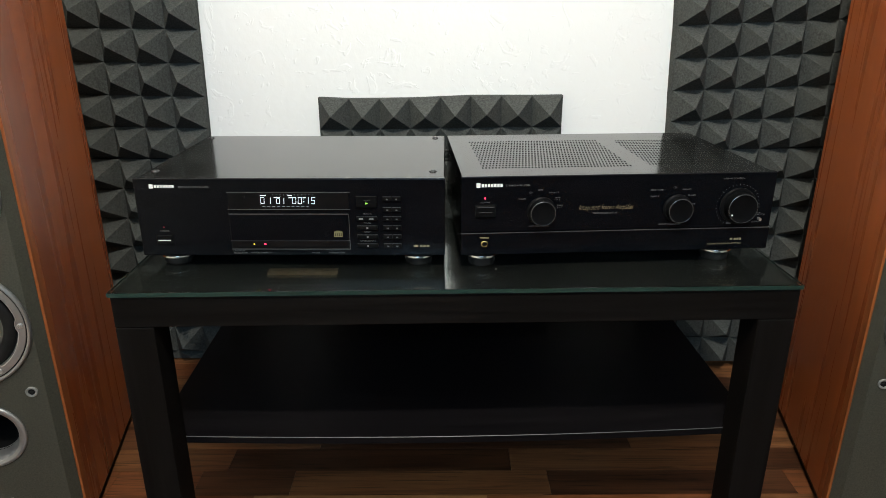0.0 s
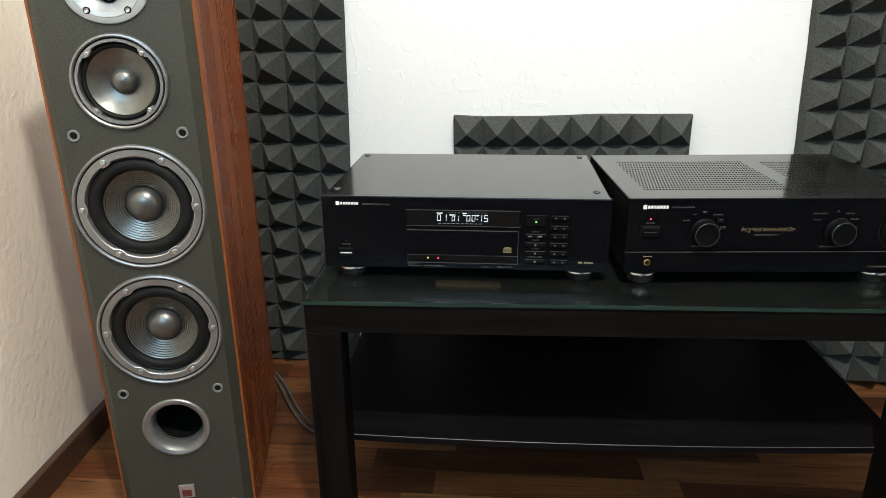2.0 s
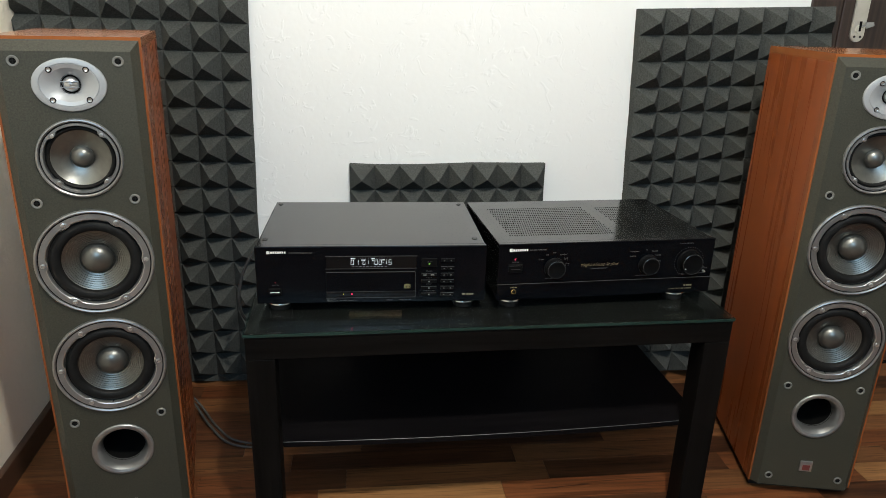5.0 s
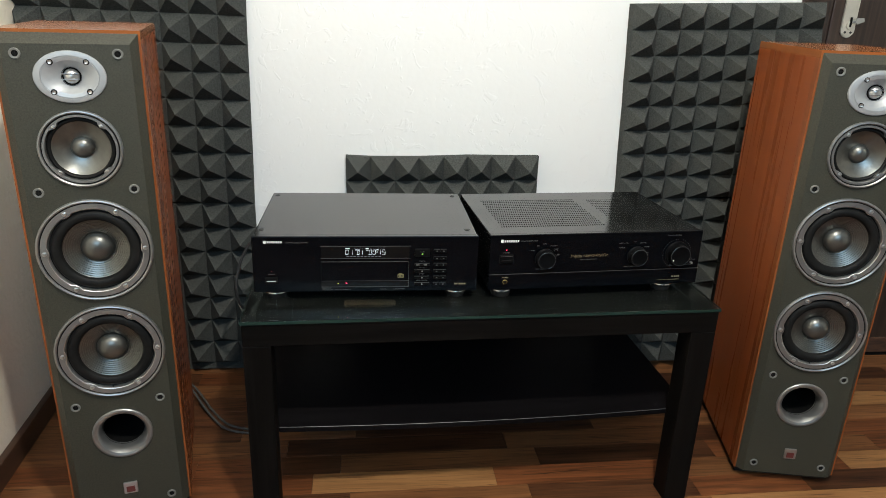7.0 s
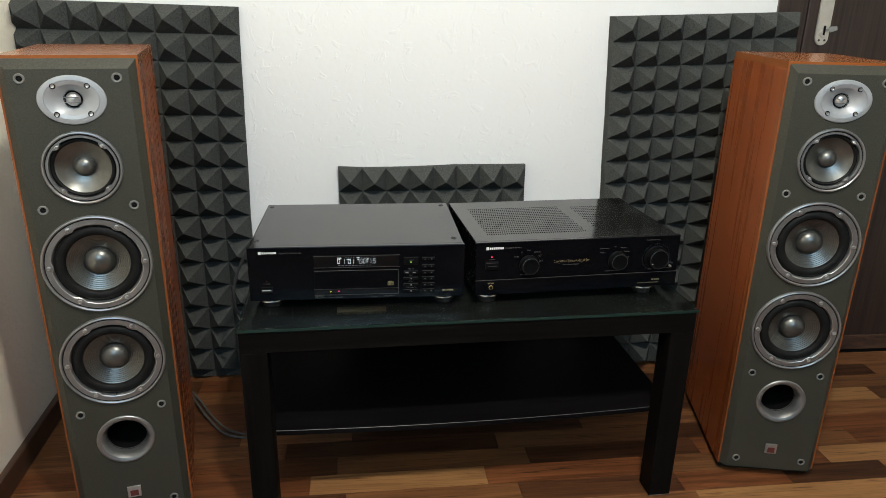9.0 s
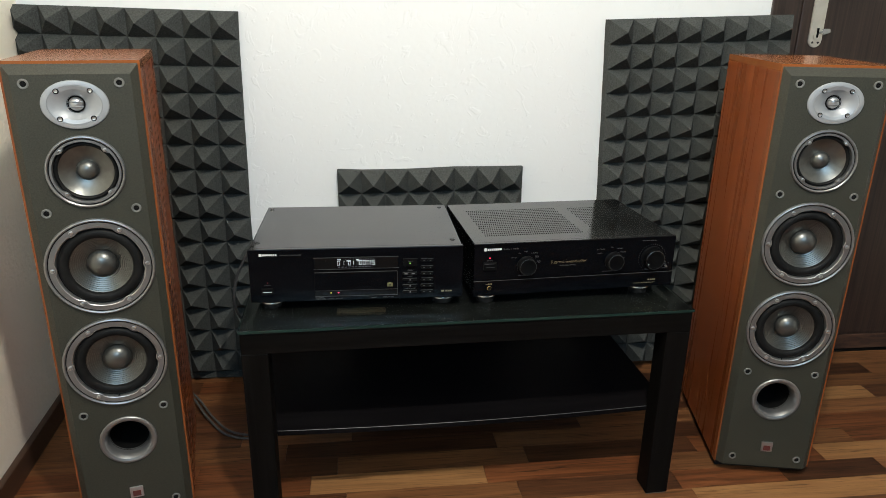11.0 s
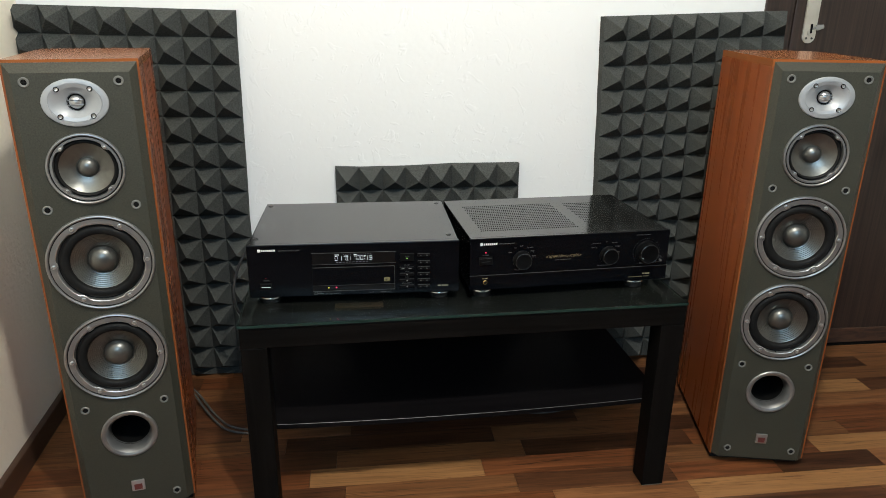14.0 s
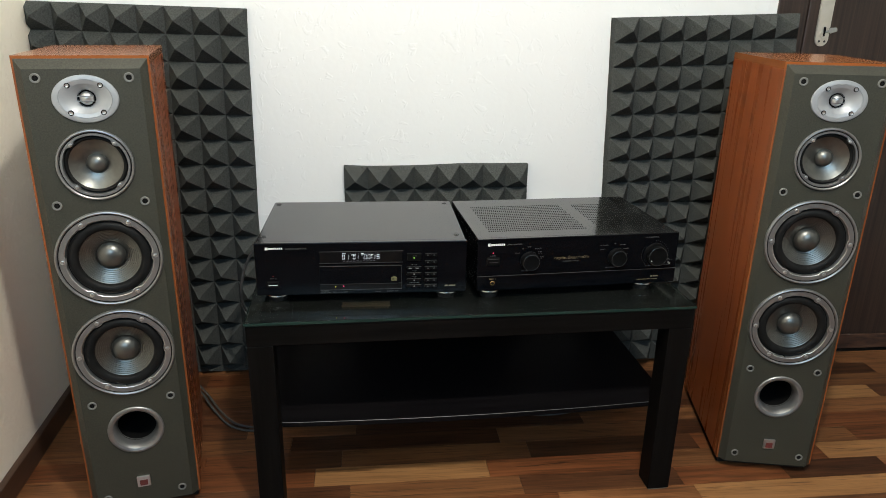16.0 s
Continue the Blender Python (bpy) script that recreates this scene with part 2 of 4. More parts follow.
def strip_wood(name, base, vein, streak, spread, joined=False):
    """Walnut laminate: long bent streaks, dark veins and fine pores along x; each strip cut from another place."""
    m = bpy.data.materials.new(name)
    m.use_nodes = True
    n, l = m.node_tree.nodes, m.node_tree.links
    p = n["Principled BSDF"]
    tc, info = n.new("ShaderNodeTexCoord"), n.new("ShaderNodeNewGeometry" if joined else "ShaderNodeObjectInfo")
    chance = info.outputs["Random Per Island" if joined else "Random"]
    far = n.new("ShaderNodeVectorMath")
    far.operation = "SCALE"
    far.inputs[0].default_value = (13.0, 29.0, 7.0)
    l.new(chance, far.inputs["Scale"])
    shift = n.new("ShaderNodeVectorMath")
    l.new(tc.outputs["Object"], shift.inputs[0])
    l.new(far.outputs[0], shift.inputs[1])

    def grain(scale, detail, bend):
        mp, tx = n.new("ShaderNodeMapping"), n.new("ShaderNodeTexNoise")
        mp.inputs["Scale"].default_value = scale
        l.new(shift.outputs[0], mp.inputs["Vector"])
        tx.inputs["Scale"].default_value, tx.inputs["Detail"].default_value = 1.0, detail
        tx.inputs["Distortion"].default_value, tx.inputs["Roughness"].default_value = bend, 0.6
        l.new(mp.outputs[0], tx.inputs["Vector"])
        return tx.outputs["Fac"]

    def blend(fac, lo, hi, a, colour):
        rng, mx = n.new("ShaderNodeMapRange"), n.new("ShaderNodeMix")
        rng.inputs["From Min"].default_value, rng.inputs["From Max"].default_value = lo, hi
        l.new(fac, rng.inputs["Value"])
        mx.data_type = "RGBA"
        l.new(rng.outputs[0], mx.inputs[0])
        if isinstance(a, tuple):
            mx.inputs[6].default_value = (*a, 1)
        else:
            l.new(a, mx.inputs[6])
        mx.inputs[7].default_value = (*colour, 1)
        return mx.outputs[2]
    broad, veins, pores = grain((2.2, 42, 42), 4, 1.6), grain((3.0, 85, 85), 3, 2.4), grain((9, 420, 420), 2, 0.2)
    col = blend(broad, 0.36, 0.66, base, streak)
    col = blend(veins, 0.56, 0.70, col, vein)
    col = blend(pores, 0.60, 0.85, col, tuple(c * 0.8 for c in vein))
    hsv, rng = n.new("ShaderNodeHueSaturation"), n.new("ShaderNodeMapRange")
    rng.inputs["To Min"].default_value, rng.inputs["To Max"].default_value = 1 - spread, 1 + spread
    l.new(chance, rng.inputs["Value"])
    l.new(rng.outputs[0], hsv.inputs["Value"])
    l.new(col, hsv.inputs["Color"])
    l.new(hsv.outputs[0], p.inputs["Base Color"])
    gl, bp = n.new("ShaderNodeMapRange"), n.new("ShaderNodeBump")
    gl.inputs["To Min"].default_value, gl.inputs["To Max"].default_value = 0.28, 0.46
    l.new(veins, gl.inputs["Value"])
    l.new(gl.outputs[0], p.inputs["Roughness"])
    bp.inputs["Strength"].default_value, bp.inputs["Distance"].default_value = 0.12, 0.0004
    l.new(pores, bp.inputs["Height"])
    l.new(bp.outputs[0], p.inputs["Normal"])
    p.inputs["Specular IOR Level"].default_value = 0.4
    return m


PLANK = {
    "dark": strip_wood("laminate_dark", (0.105, 0.042, 0.018), (0.016, 0.0062, 0.0035), (0.040, 0.0148, 0.0072), 0.28),
    "red": strip_wood("laminate_red", (0.185, 0.064, 0.0235), (0.030, 0.0098, 0.0045), (0.085, 0.028, 0.0108), 0.2),
    "mid": strip_wood("laminate_mid", (0.215, 0.092, 0.036), (0.035, 0.0135, 0.006), (0.105, 0.0415, 0.0165), 0.2),
    "light": strip_wood("laminate_light", (0.335, 0.165, 0.063), (0.105, 0.045, 0.018), (0.225, 0.105, 0.040), 0.12),
}
MIXED = strip_wood("laminate_rest", (0.20, 0.085, 0.034), (0.035, 0.0135, 0.006), (0.095, 0.038, 0.0155), 0.6, True)


# ---------------------------------------------------------------- mesh helpers
def to_mesh(name, bm, material, smooth=25):
    me = bpy.data.meshes.new(name)
    bm.to_mesh(me)
    bm.free()
    me.materials.append(material)
    if smooth:
        for f in me.polygons:
            f.use_smooth = True
        me.set_sharp_from_angle(angle=radians(smooth))
        sides = {}
        for f in me.polygons:
            for key in f.edge_keys:
                sides.setdefault(key, []).append(f)
        for e in me.edges:
            fs = sides.get(e.key, ())
            if len(fs) == 2:
                a, b = sorted((fs[0].area, fs[1].area))
                if b > 6 * a and fs[0].normal.dot(fs[1].normal) < 0.99:
                    e.use_edge_sharp = True
    return me


def part(name, bm, material, parent, label="", smooth=25):
    """One bmesh as one mesh object under a thing or a part."""
    ob = new(name, to_mesh(name, bm, material, smooth))
    ob.parent = parent
    if label:
        ob["label"] = label
    return ob


def thing(name, m, label, category, group="", kind=""):
    """An Empty at the base of a thing, which carries its parts."""
    ob = new(name)
    ob.empty_display_size = 0.05
    ob.matrix_world = m
    return tagged(ob, label, category, group, kind)


def solid(name, bm, material, label, category, kind="", smooth=25, group=""):
    return tagged(new(name, to_mesh(name, bm, material, smooth)), label, category, group, kind)


def add_box(bm, x0, x1, y0, y1, z0, z1, bevel=0.0, segments=2):
    t = bmesh.new()
    bmesh.ops.create_cube(t, size=1.0)
    for v in t.verts:
        v.co = Vector(((x0 + x1) / 2 + v.co.x * (x1 - x0), (y0 + y1) / 2 + v.co.y * (y1 - y0), (z0 + z1) / 2 + v.co.z * (z1 - z0)))
    if bevel:
        bmesh.ops.bevel(t, geom=t.edges[:], offset=bevel, segments=segments, affect="EDGES", profile=0.5)
    me = bpy.data.meshes.new("tmp")
    t.to_mesh(me)
    t.free()
    bm.from_mesh(me)
    bpy.data.meshes.remove(me)
    return bm


def box(x0, x1, y0, y1, z0, z1, bevel=0.0, segments=2):
    return add_box(bmesh.new(), x0, x1, y0, y1, z0, z1, bevel, segments)


def lathe(profile, cx, cz, n=64, sx=1.0, sz=1.0, lugs=(), lug_rows=(), lug=0.0, width=0.16, bm=None):
    """Turn (radius, y) rows about an axis along y; lugs: angles at which the rows in lug_rows reach inwards."""
    bm = bm or bmesh.new()
    rings = []
    for i, (r, y) in enumerate(profile):
        ring = []
        if r < 1e-6:
            ring = [bm.verts.new((cx, y, cz))] * n
        else:
            for k in range(n):
                a = 2 * math.pi * k / n
                rr = r
                if i in lug_rows:
                    near = min(abs((a - b + math.pi) % (2 * math.pi) - math.pi) for b in lugs)
                    rr -= lug * max(0.0, 1 - (near / width) ** 4) if near < width else 0
                ring.append(bm.verts.new((cx + rr * sx * math.cos(a), y, cz + rr * sz * math.sin(a))))
        rings.append(ring)
    for r0, r1 in zip(rings, rings[1:]):
        for k in range(n):
            j = (k + 1) % n
            vs = []
            for v in (r0[k], r0[j], r1[j], r1[k]):
                if v not in vs:
                    vs.append(v)
            if len(vs) > 2:
                bm.faces.new(vs)
    return bm


def add_text(parent, body, x, z, y, width, height, material, name="lettering", shear=0.0, label="", thin=0.0):
    """Flat lettering on a front panel (facing -y), its left lower corner at x, z, stretched to width and height."""
    cu = bpy.data.curves.new("t", "FONT")
    cu.body, cu.shear, cu.extrude, cu.offset = body, shear, 0.02, -thin
    tmp = bpy.data.objects.new("t", cu)
    me = bpy.data.meshes.new_from_object(tmp)
    bpy.data.objects.remove(tmp)
    bpy.data.curves.remove(cu)
    xs = [v.co.x for v in me.vertices]
    ys = [v.co.y for v in me.vertices]
    x0, y0, w, h = min(xs), min(ys), max(xs) - min(xs), max(ys) - min(ys)
    for v in me.vertices:
        v.co = ((v.co.x - x0) / w * width + x, y - 0.00012 - v.co.z * 0.004, (v.co.y - y0) / h * height + z)
    me.materials.clear()
    me.materials.append(material)
    me.name = name
    ob = new(name, me)
    ob.parent = parent
    if label:
        ob["label"] = label
    return ob


def add_tube(bm, points, radius, n=10):
    """A round cable through points, smoothed as a spline."""
    pts = [Vector(p) for p in points]
    path = []
    for i in range(len(pts) - 1):
        p0, p1, p2, p3 = pts[max(i - 1, 0)], pts[i], pts[i + 1], pts[min(i + 2, len(pts) - 1)]
        for s in range(8):
            t = s / 8
            path.append(0.5 * ((2 * p1) + (p2 - p0) * t + (2 * p0 - 5 * p1 + 4 * p2 - p3) * t * t + (3 * p1 - p0 - 3 * p2 + p3) * t ** 3))
    path.append(pts[-1])
    rings = []
    for i, p in enumerate(path):
        d = (path[min(i + 1, len(path) - 1)] - path[max(i - 1, 0)]).normalized()
        a = d.orthogonal().normalized() if i == 0 else (a - d * a.dot(d)).normalized()
        b = d.cross(a)
        rings.append([bm.verts.new(p + radius * (a * math.cos(2 * math.pi * k / n) + b * math.sin(2 * math.pi * k / n))) for k in range(n)])
    for r0, r1 in zip(rings, rings[1:]):
        for k in range(n):
            bm.faces.new((r0[k], r0[(k + 1) % n], r1[(k + 1) % n], r1[k]))
    bm.faces.new(rings[0][::-1])
    bm.faces.new(rings[-1])
    return bm


# ---------------------------------------------------------------- room
# the back wall and the side wall stand a little out of square with the table
BACK = pose(0, WALL_Y, 0, 0, 0, -2.0) @ pose(0, -WALL_Y, 0)
SIDE = pose(WALL_X, 0.2, 0, 0, 0, 1.2) @ pose(-WALL_X, -0.2, 0)
bm = box(WALL_X - 0.22, 0.912, WALL_Y, WALL_Y + 0.15, 0, CEIL)
add_box(bm, 0.912, 1.87, WALL_Y, WALL_Y + 0.15, 2.06, CEIL)
add_box(bm, 1.87, EAST_X + 0.15, WALL_Y, WALL_Y + 0.15, 0, CEIL)
solid("wall_north", bm, WALL, "white painted plaster wall with trowel marks", "wall", "structure").matrix_world = BACK
bm = box(WALL_X - 0.15, WALL_X, -1.28, WALL_Y + 0.10, 0, CEIL)
add_box(bm, WALL_X - 0.15, WALL_X, SOUTH_Y, -2.62, 0, CEIL)
add_box(bm, WALL_X - 0.15, WALL_X, -2.62, -1.28, 0, 0.98)
add_box(bm, WALL_X - 0.15, WALL_X, -2.62, -1.28, 2.22, CEIL)
solid("wall_west", bm, STUCCO, "off-white rough plaster side wall with a lumpy surface", "wall", "structure").matrix_world = SIDE
# Unseen wall; its distance is set for bounce light.
solid("wall_east", box(EAST_X, EAST_X + 0.15, SOUTH_Y, WALL_Y, 0, CEIL), EAST_WALL, "unseen off-white wall closing the room, set near for bounce light", "wall", "structure")
# Unseen wall behind the camera, kept dark to hold back fill.
bm = box(WALL_X - 0.15, -0.92, SOUTH_Y - 0.15, SOUTH_Y, 0, CEIL)
add_box(bm, 0.42, EAST_X + 0.15, SOUTH_Y - 0.15, SOUTH_Y, 0, CEIL)
add_box(bm, -0.92, 0.42, SOUTH_Y - 0.15, SOUTH_Y, 0, 1.84)
add_box(bm, -0.92, 0.42, SOUTH_Y - 0.15, SOUTH_Y, 2.56, CEIL)
solid("wall_south", bm, FAR_WALL, "unseen wall, dark grey-blue to cut fill light, with a window opening", "wall", "structure")
solid("ceiling", box(WALL_X - 0.15, EAST_X + 0.15, SOUTH_Y - 0.15, WALL_Y + 0.15, CEIL, CEIL + 0.1), CEILING, "plain white painted ceiling of the room", "ceiling", "structure")
bm = box(WALL_X, WALL_X + 0.016, SOUTH_Y + 0.1, WALL_Y + 0.03, 0.0, 0.056, 0.003)
solid("baseboard", bm, SKIRTING, "dark walnut baseboard along the side wall", "baseboard", "structure").matrix_world = SIDE

lamp = thing("ceiling_lamp", pose(LAMP[0], LAMP[1], CEIL), "plain pendant lamp on a long rod, switched on", "lamp")
part("base", box(-0.05, 0.05, -0.05, 0.05, -0.03, 0.0, 0.008), BRIGHT, lamp)
part("rod", box(-0.006, 0.006, -0.006, 0.006, -0.70, -0.031, 0.002), BRIGHT, lamp)

# ---------------------------------------------------------------- door
door = thing("door_1", BACK @ pose(0.035, 0, 0), "dark brown wooden door, closed, with worn bottom edge", "door", "", "structure")
part("leaf", box(0.957, 1.76, WALL_Y - 0.002, WALL_Y + 0.04, 0.006, 2.0, 0.003), DOOR, door)
fr = bmesh.new()
add_box(fr, 0.869, 0.951, WALL_Y - 0.007, WALL_Y + 0.12, 0, 2.05, 0.002)
add_box(fr, 1.766, 1.845, WALL_Y - 0.007, WALL_Y + 0.12, 0, 2.05, 0.002)
add_box(fr, 0.951, 1.766, WALL_Y - 0.007, WALL_Y + 0.12, 2.004, 2.05, 0.002)
part("door_frame", fr, DOOR, door)
part("kick_rail", box(0.96, 1.757, WALL_Y - 0.008, WALL_Y - 0.002, 0.008, 0.058, 0.002), DOOR_WORN, door, "scuffed worn bottom rail")
part("threshold", box(0.951, 1.766, WALL_Y - 0.012, WALL_Y + 0.12, 0.0, 0.005), DARK, door)
PX, PY = 1.0065, WALL_Y - 0.002
bm = bmesh.new()
outline = [(PX + 0.019 * math.cos(a), 0.9595 + 0.019 * math.sin(a)) for a in [math.pi + math.pi * k / 16 for k in range(17)]]
outline += [(PX + 0.019 * math.cos(a), 1.165 + 0.019 * math.sin(a)) for a in [math.pi * k / 16 for k in range(17)]]
face = bm.faces.new([bm.verts.new((x, PY, z)) for x, z in outline])
ext = bmesh.ops.extrude_face_region(bm, geom=[face])
bmesh.ops.translate(bm, verts=[v for v in ext["geom"] if isinstance(v, bmesh.types.BMVert)], vec=(0, -0.006, 0))
bmesh.ops.bevel(bm, geom=[e for e in bm.edges if all(v.co.y < PY - 0.005 for v in e.verts)], offset=0.002, segments=2, affect="EDGES")
plate = part("lock_plate", bm, NICKEL, door, "satin nickel lock plate")
part("cylinder", lathe([(0.0, PY - 0.0085), (0.0105, PY - 0.0085), (0.0118, PY - 0.005), (0.0118, PY)], PX + 0.002, 0.9715, 24), NICKEL, plate)
part("keyhole", box(PX - 0.0015, PX + 0.0045, PY - 0.0095, PY - 0.007, 0.9665, 0.9915, 0.001), DARK, plate)
bm = box(-0.001, 0.001, -0.016, 0.0, -0.003, 0.003, 0.0006)
add_box(bm, -0.0012, 0.0012, -0.030, -0.011, -0.008, 0.008, 0.0011)
for v in bm.verts:
    if v.co.y < -0.014:
        v.co.z *= 1.0 - 0.55 * abs((v.co.y + 0.0205) / 0.0105) ** 2
bmesh.ops.transform(bm, matrix=pose(PX + 0.003, PY - 0.0075, 0.9785, -14, 8, 58), verts=bm.verts)
part("key", bm, SOCKET, plate)
for sz in (0.9535, 1.17):
    for dx in (-0.008, 0.008):
        part("screw", lathe([(0.0, PY - 0.0072), (0.0028, PY - 0.0072), (0.0032, PY - 0.006)], PX + dx, sz, 12), EDGE, plate)
bm = lathe([(0.0, PY - 0.046), (0.008, PY - 0.046), (0.0085, PY - 0.03), (0.0085, PY - 0.006), (0.013, PY - 0.006)], PX, 1.095, 20)
add_tube(bm, [(PX, PY - 0.04, 1.095), (PX + 0.03, PY - 0.045, 1.096), (PX + 0.075, PY - 0.043, 1.094), (PX + 0.112, PY - 0.036, 1.09)], 0.0085, 12)
part("lever", bm, NICKEL, plate)


# ---------------------------------------------------------------- acoustic foam
def foam_panel(m, seed, label, cells=8, rows=8, pitch=0.0634, base=0.0165, height=0.058, wavy=0.0, cut=0.0):
    """A moulded foam tile: rows of pyramids on a flat sheet, trimmed below cut; local x right, z up, y into the wall."""
    rnd = random.Random(seed)
    w, h = cells * pitch, rows * pitch

    def rim(x, z):
        return z + (wavy * (0.5 * math.sin(x * 16 + 0.6) + 0.5 * (2 * x / w) ** 2 + rnd.uniform(-0.25, 0.25)) if wavy and z > h - 1e-4 else 0.0)
    grid = {}
    for i in range(cells + 1):
        for k in range(rows + 1):
            jx, jz = (rnd.uniform(-0.0008, 0.0008) for _ in "xz")
            x, z = i * pitch - w / 2 + jx, k * pitch + jz
            grid[i, k] = Vector((x, rnd.uniform(-0.0006, 0.0006), rim(x, k * pitch) if k == rows else max(z, cut)))
    # backing sheet, its rim just behind the valleys
    bm = bmesh.new()
    border = [grid[i, 0] for i in range(cells)] + [grid[cells, k] for k in range(rows)] + [grid[i, rows] for i in range(cells, 0, -1)] + [grid[0, k] for k in range(rows, 0, -1)]
    front = [bm.verts.new((p.x, p.y, p.z)) for p in border]
    inset = [bm.verts.new((p.x * 0.985, p.y + 0.003, h / 2 + (p.z - h / 2) * 0.985)) for p in border]
    back = [bm.verts.new((p.x, base, p.z)) for p in border]
    for a in range(len(border)):
        b = (a + 1) % len(border)
        bm.faces.new((front[b], front[a], back[a], back[b]))
        bm.faces.new((front[a], front[b], inset[b], inset[a]))
    bm.faces.new(back)
    bm.faces.new(inset[::-1])
    bmesh.ops.remove_doubles(bm, verts=bm.verts, dist=1e-6)
    bmesh.ops.recalc_face_normals(bm, faces=bm.faces)
    panel = solid("foam_panel", bm, FOAM, label, "foam panel", "", 24, "acoustic foam panels")
    panel.matrix_world = m
    for i in range(cells):
        for k in range(rows):
            cor = [grid[i, k], grid[i + 1, k], grid[i + 1, k + 1], grid[i, k + 1]]
            if cor[2].z - cor[1].z < 0.004:
                continue
            c = sum(cor, Vector()) / 4
            tip = Vector((c.x + rnd.uniform(-0.0018, 0.0018), -height * min(1.0, (cor[2].z - cor[1].z) / pitch) + rnd.uniform(-0.002, 0.002), c.z + rnd.uniform(-0.0018, 0.0018)))
            bm = bmesh.new()
            foot_ring = [bm.verts.new(p) for p in cor]
            ring = [bm.verts.new(p.lerp(tip, 0.965)) for p in cor]
            for a in range(4):
                b = (a + 1) % 4
                # flanks hollow slightly towards the middle, as soft foam does
                mid = bm.verts.new((cor[a] + cor[b]) * 0.25 + (ring[a].co + ring[b].co) * 0.25 + Vector((0, 0.0016, 0)))
                for p, q in ((foot_ring[a], foot_ring[b]), (foot_ring[b], ring[b]), (ring[b], ring[a]), (ring[a], foot_ring[a])):
                    bm.faces.new((p, q, mid))
            top = bm.verts.new(tip + Vector((0, 0.0006, 0)))
            for a in range(4):
                bm.faces.new((ring[a], ring[(a + 1) % 4], top))
            bmesh.ops.recalc_face_normals(bm, faces=bm.faces)
            if sum(f.normal.y * f.calc_area() for f in bm.faces) > 0:
                bmesh.ops.reverse_faces(bm, faces=bm.faces)
            part("pyramid", bm, FOAM, panel, "", 24)
    return panel


VALLEY = WALL_Y - 0.018
foam_panel(BACK @ pose(-0.7664, VALLEY, 0.4885, 0, 1.0, 0), 1, "upper dark grey pyramid acoustic foam panel in the wall corner", pitch=0.066, height=0.053)
foam_panel(BACK @ pose(-0.7664, VALLEY, -0.0440, 0, 0.0, 0), 2, "lower dark grey pyramid acoustic foam panel, trimmed at the floor", pitch=0.066, height=0.053, cut=0.0455)
foam_panel(BACK @ pose(0.7180, WALL_Y - 0.036, 0.5130, 0, -2.2, 0), 3, "upper dark grey pyramid acoustic foam panel beside the door", pitch=0.0628, base=0.034, height=0.054)
foam_panel(BACK @ pose(0.7180, WALL_Y - 0.036, 0.008, 0, 0.0, 0), 4, "lower dark grey pyramid acoustic foam panel beside the door", pitch=0.0628, base=0.034, height=0.054)
foam_panel(BACK @ pose(-0.0035, VALLEY, 0.1065, 0, -0.8, 0), 5, "dark grey pyramid acoustic foam panel low behind the table", height=0.050, wavy=0.004)


# ---------------------------------------------------------------- loudspeakers
def add_screws(parent, places, y, r=0.0032):
    for x, z in places:
        bm = lathe([(0.0, y - 0.0018), (r * 0.45, y - 0.0018), (r * 0.5, y - 0.0008), (r * 0.62, y - 0.0022), (r * 0.9, y - 0.0018), (r, y)], x, z, 16)
        part("screw", bm, BRIGHT, parent)


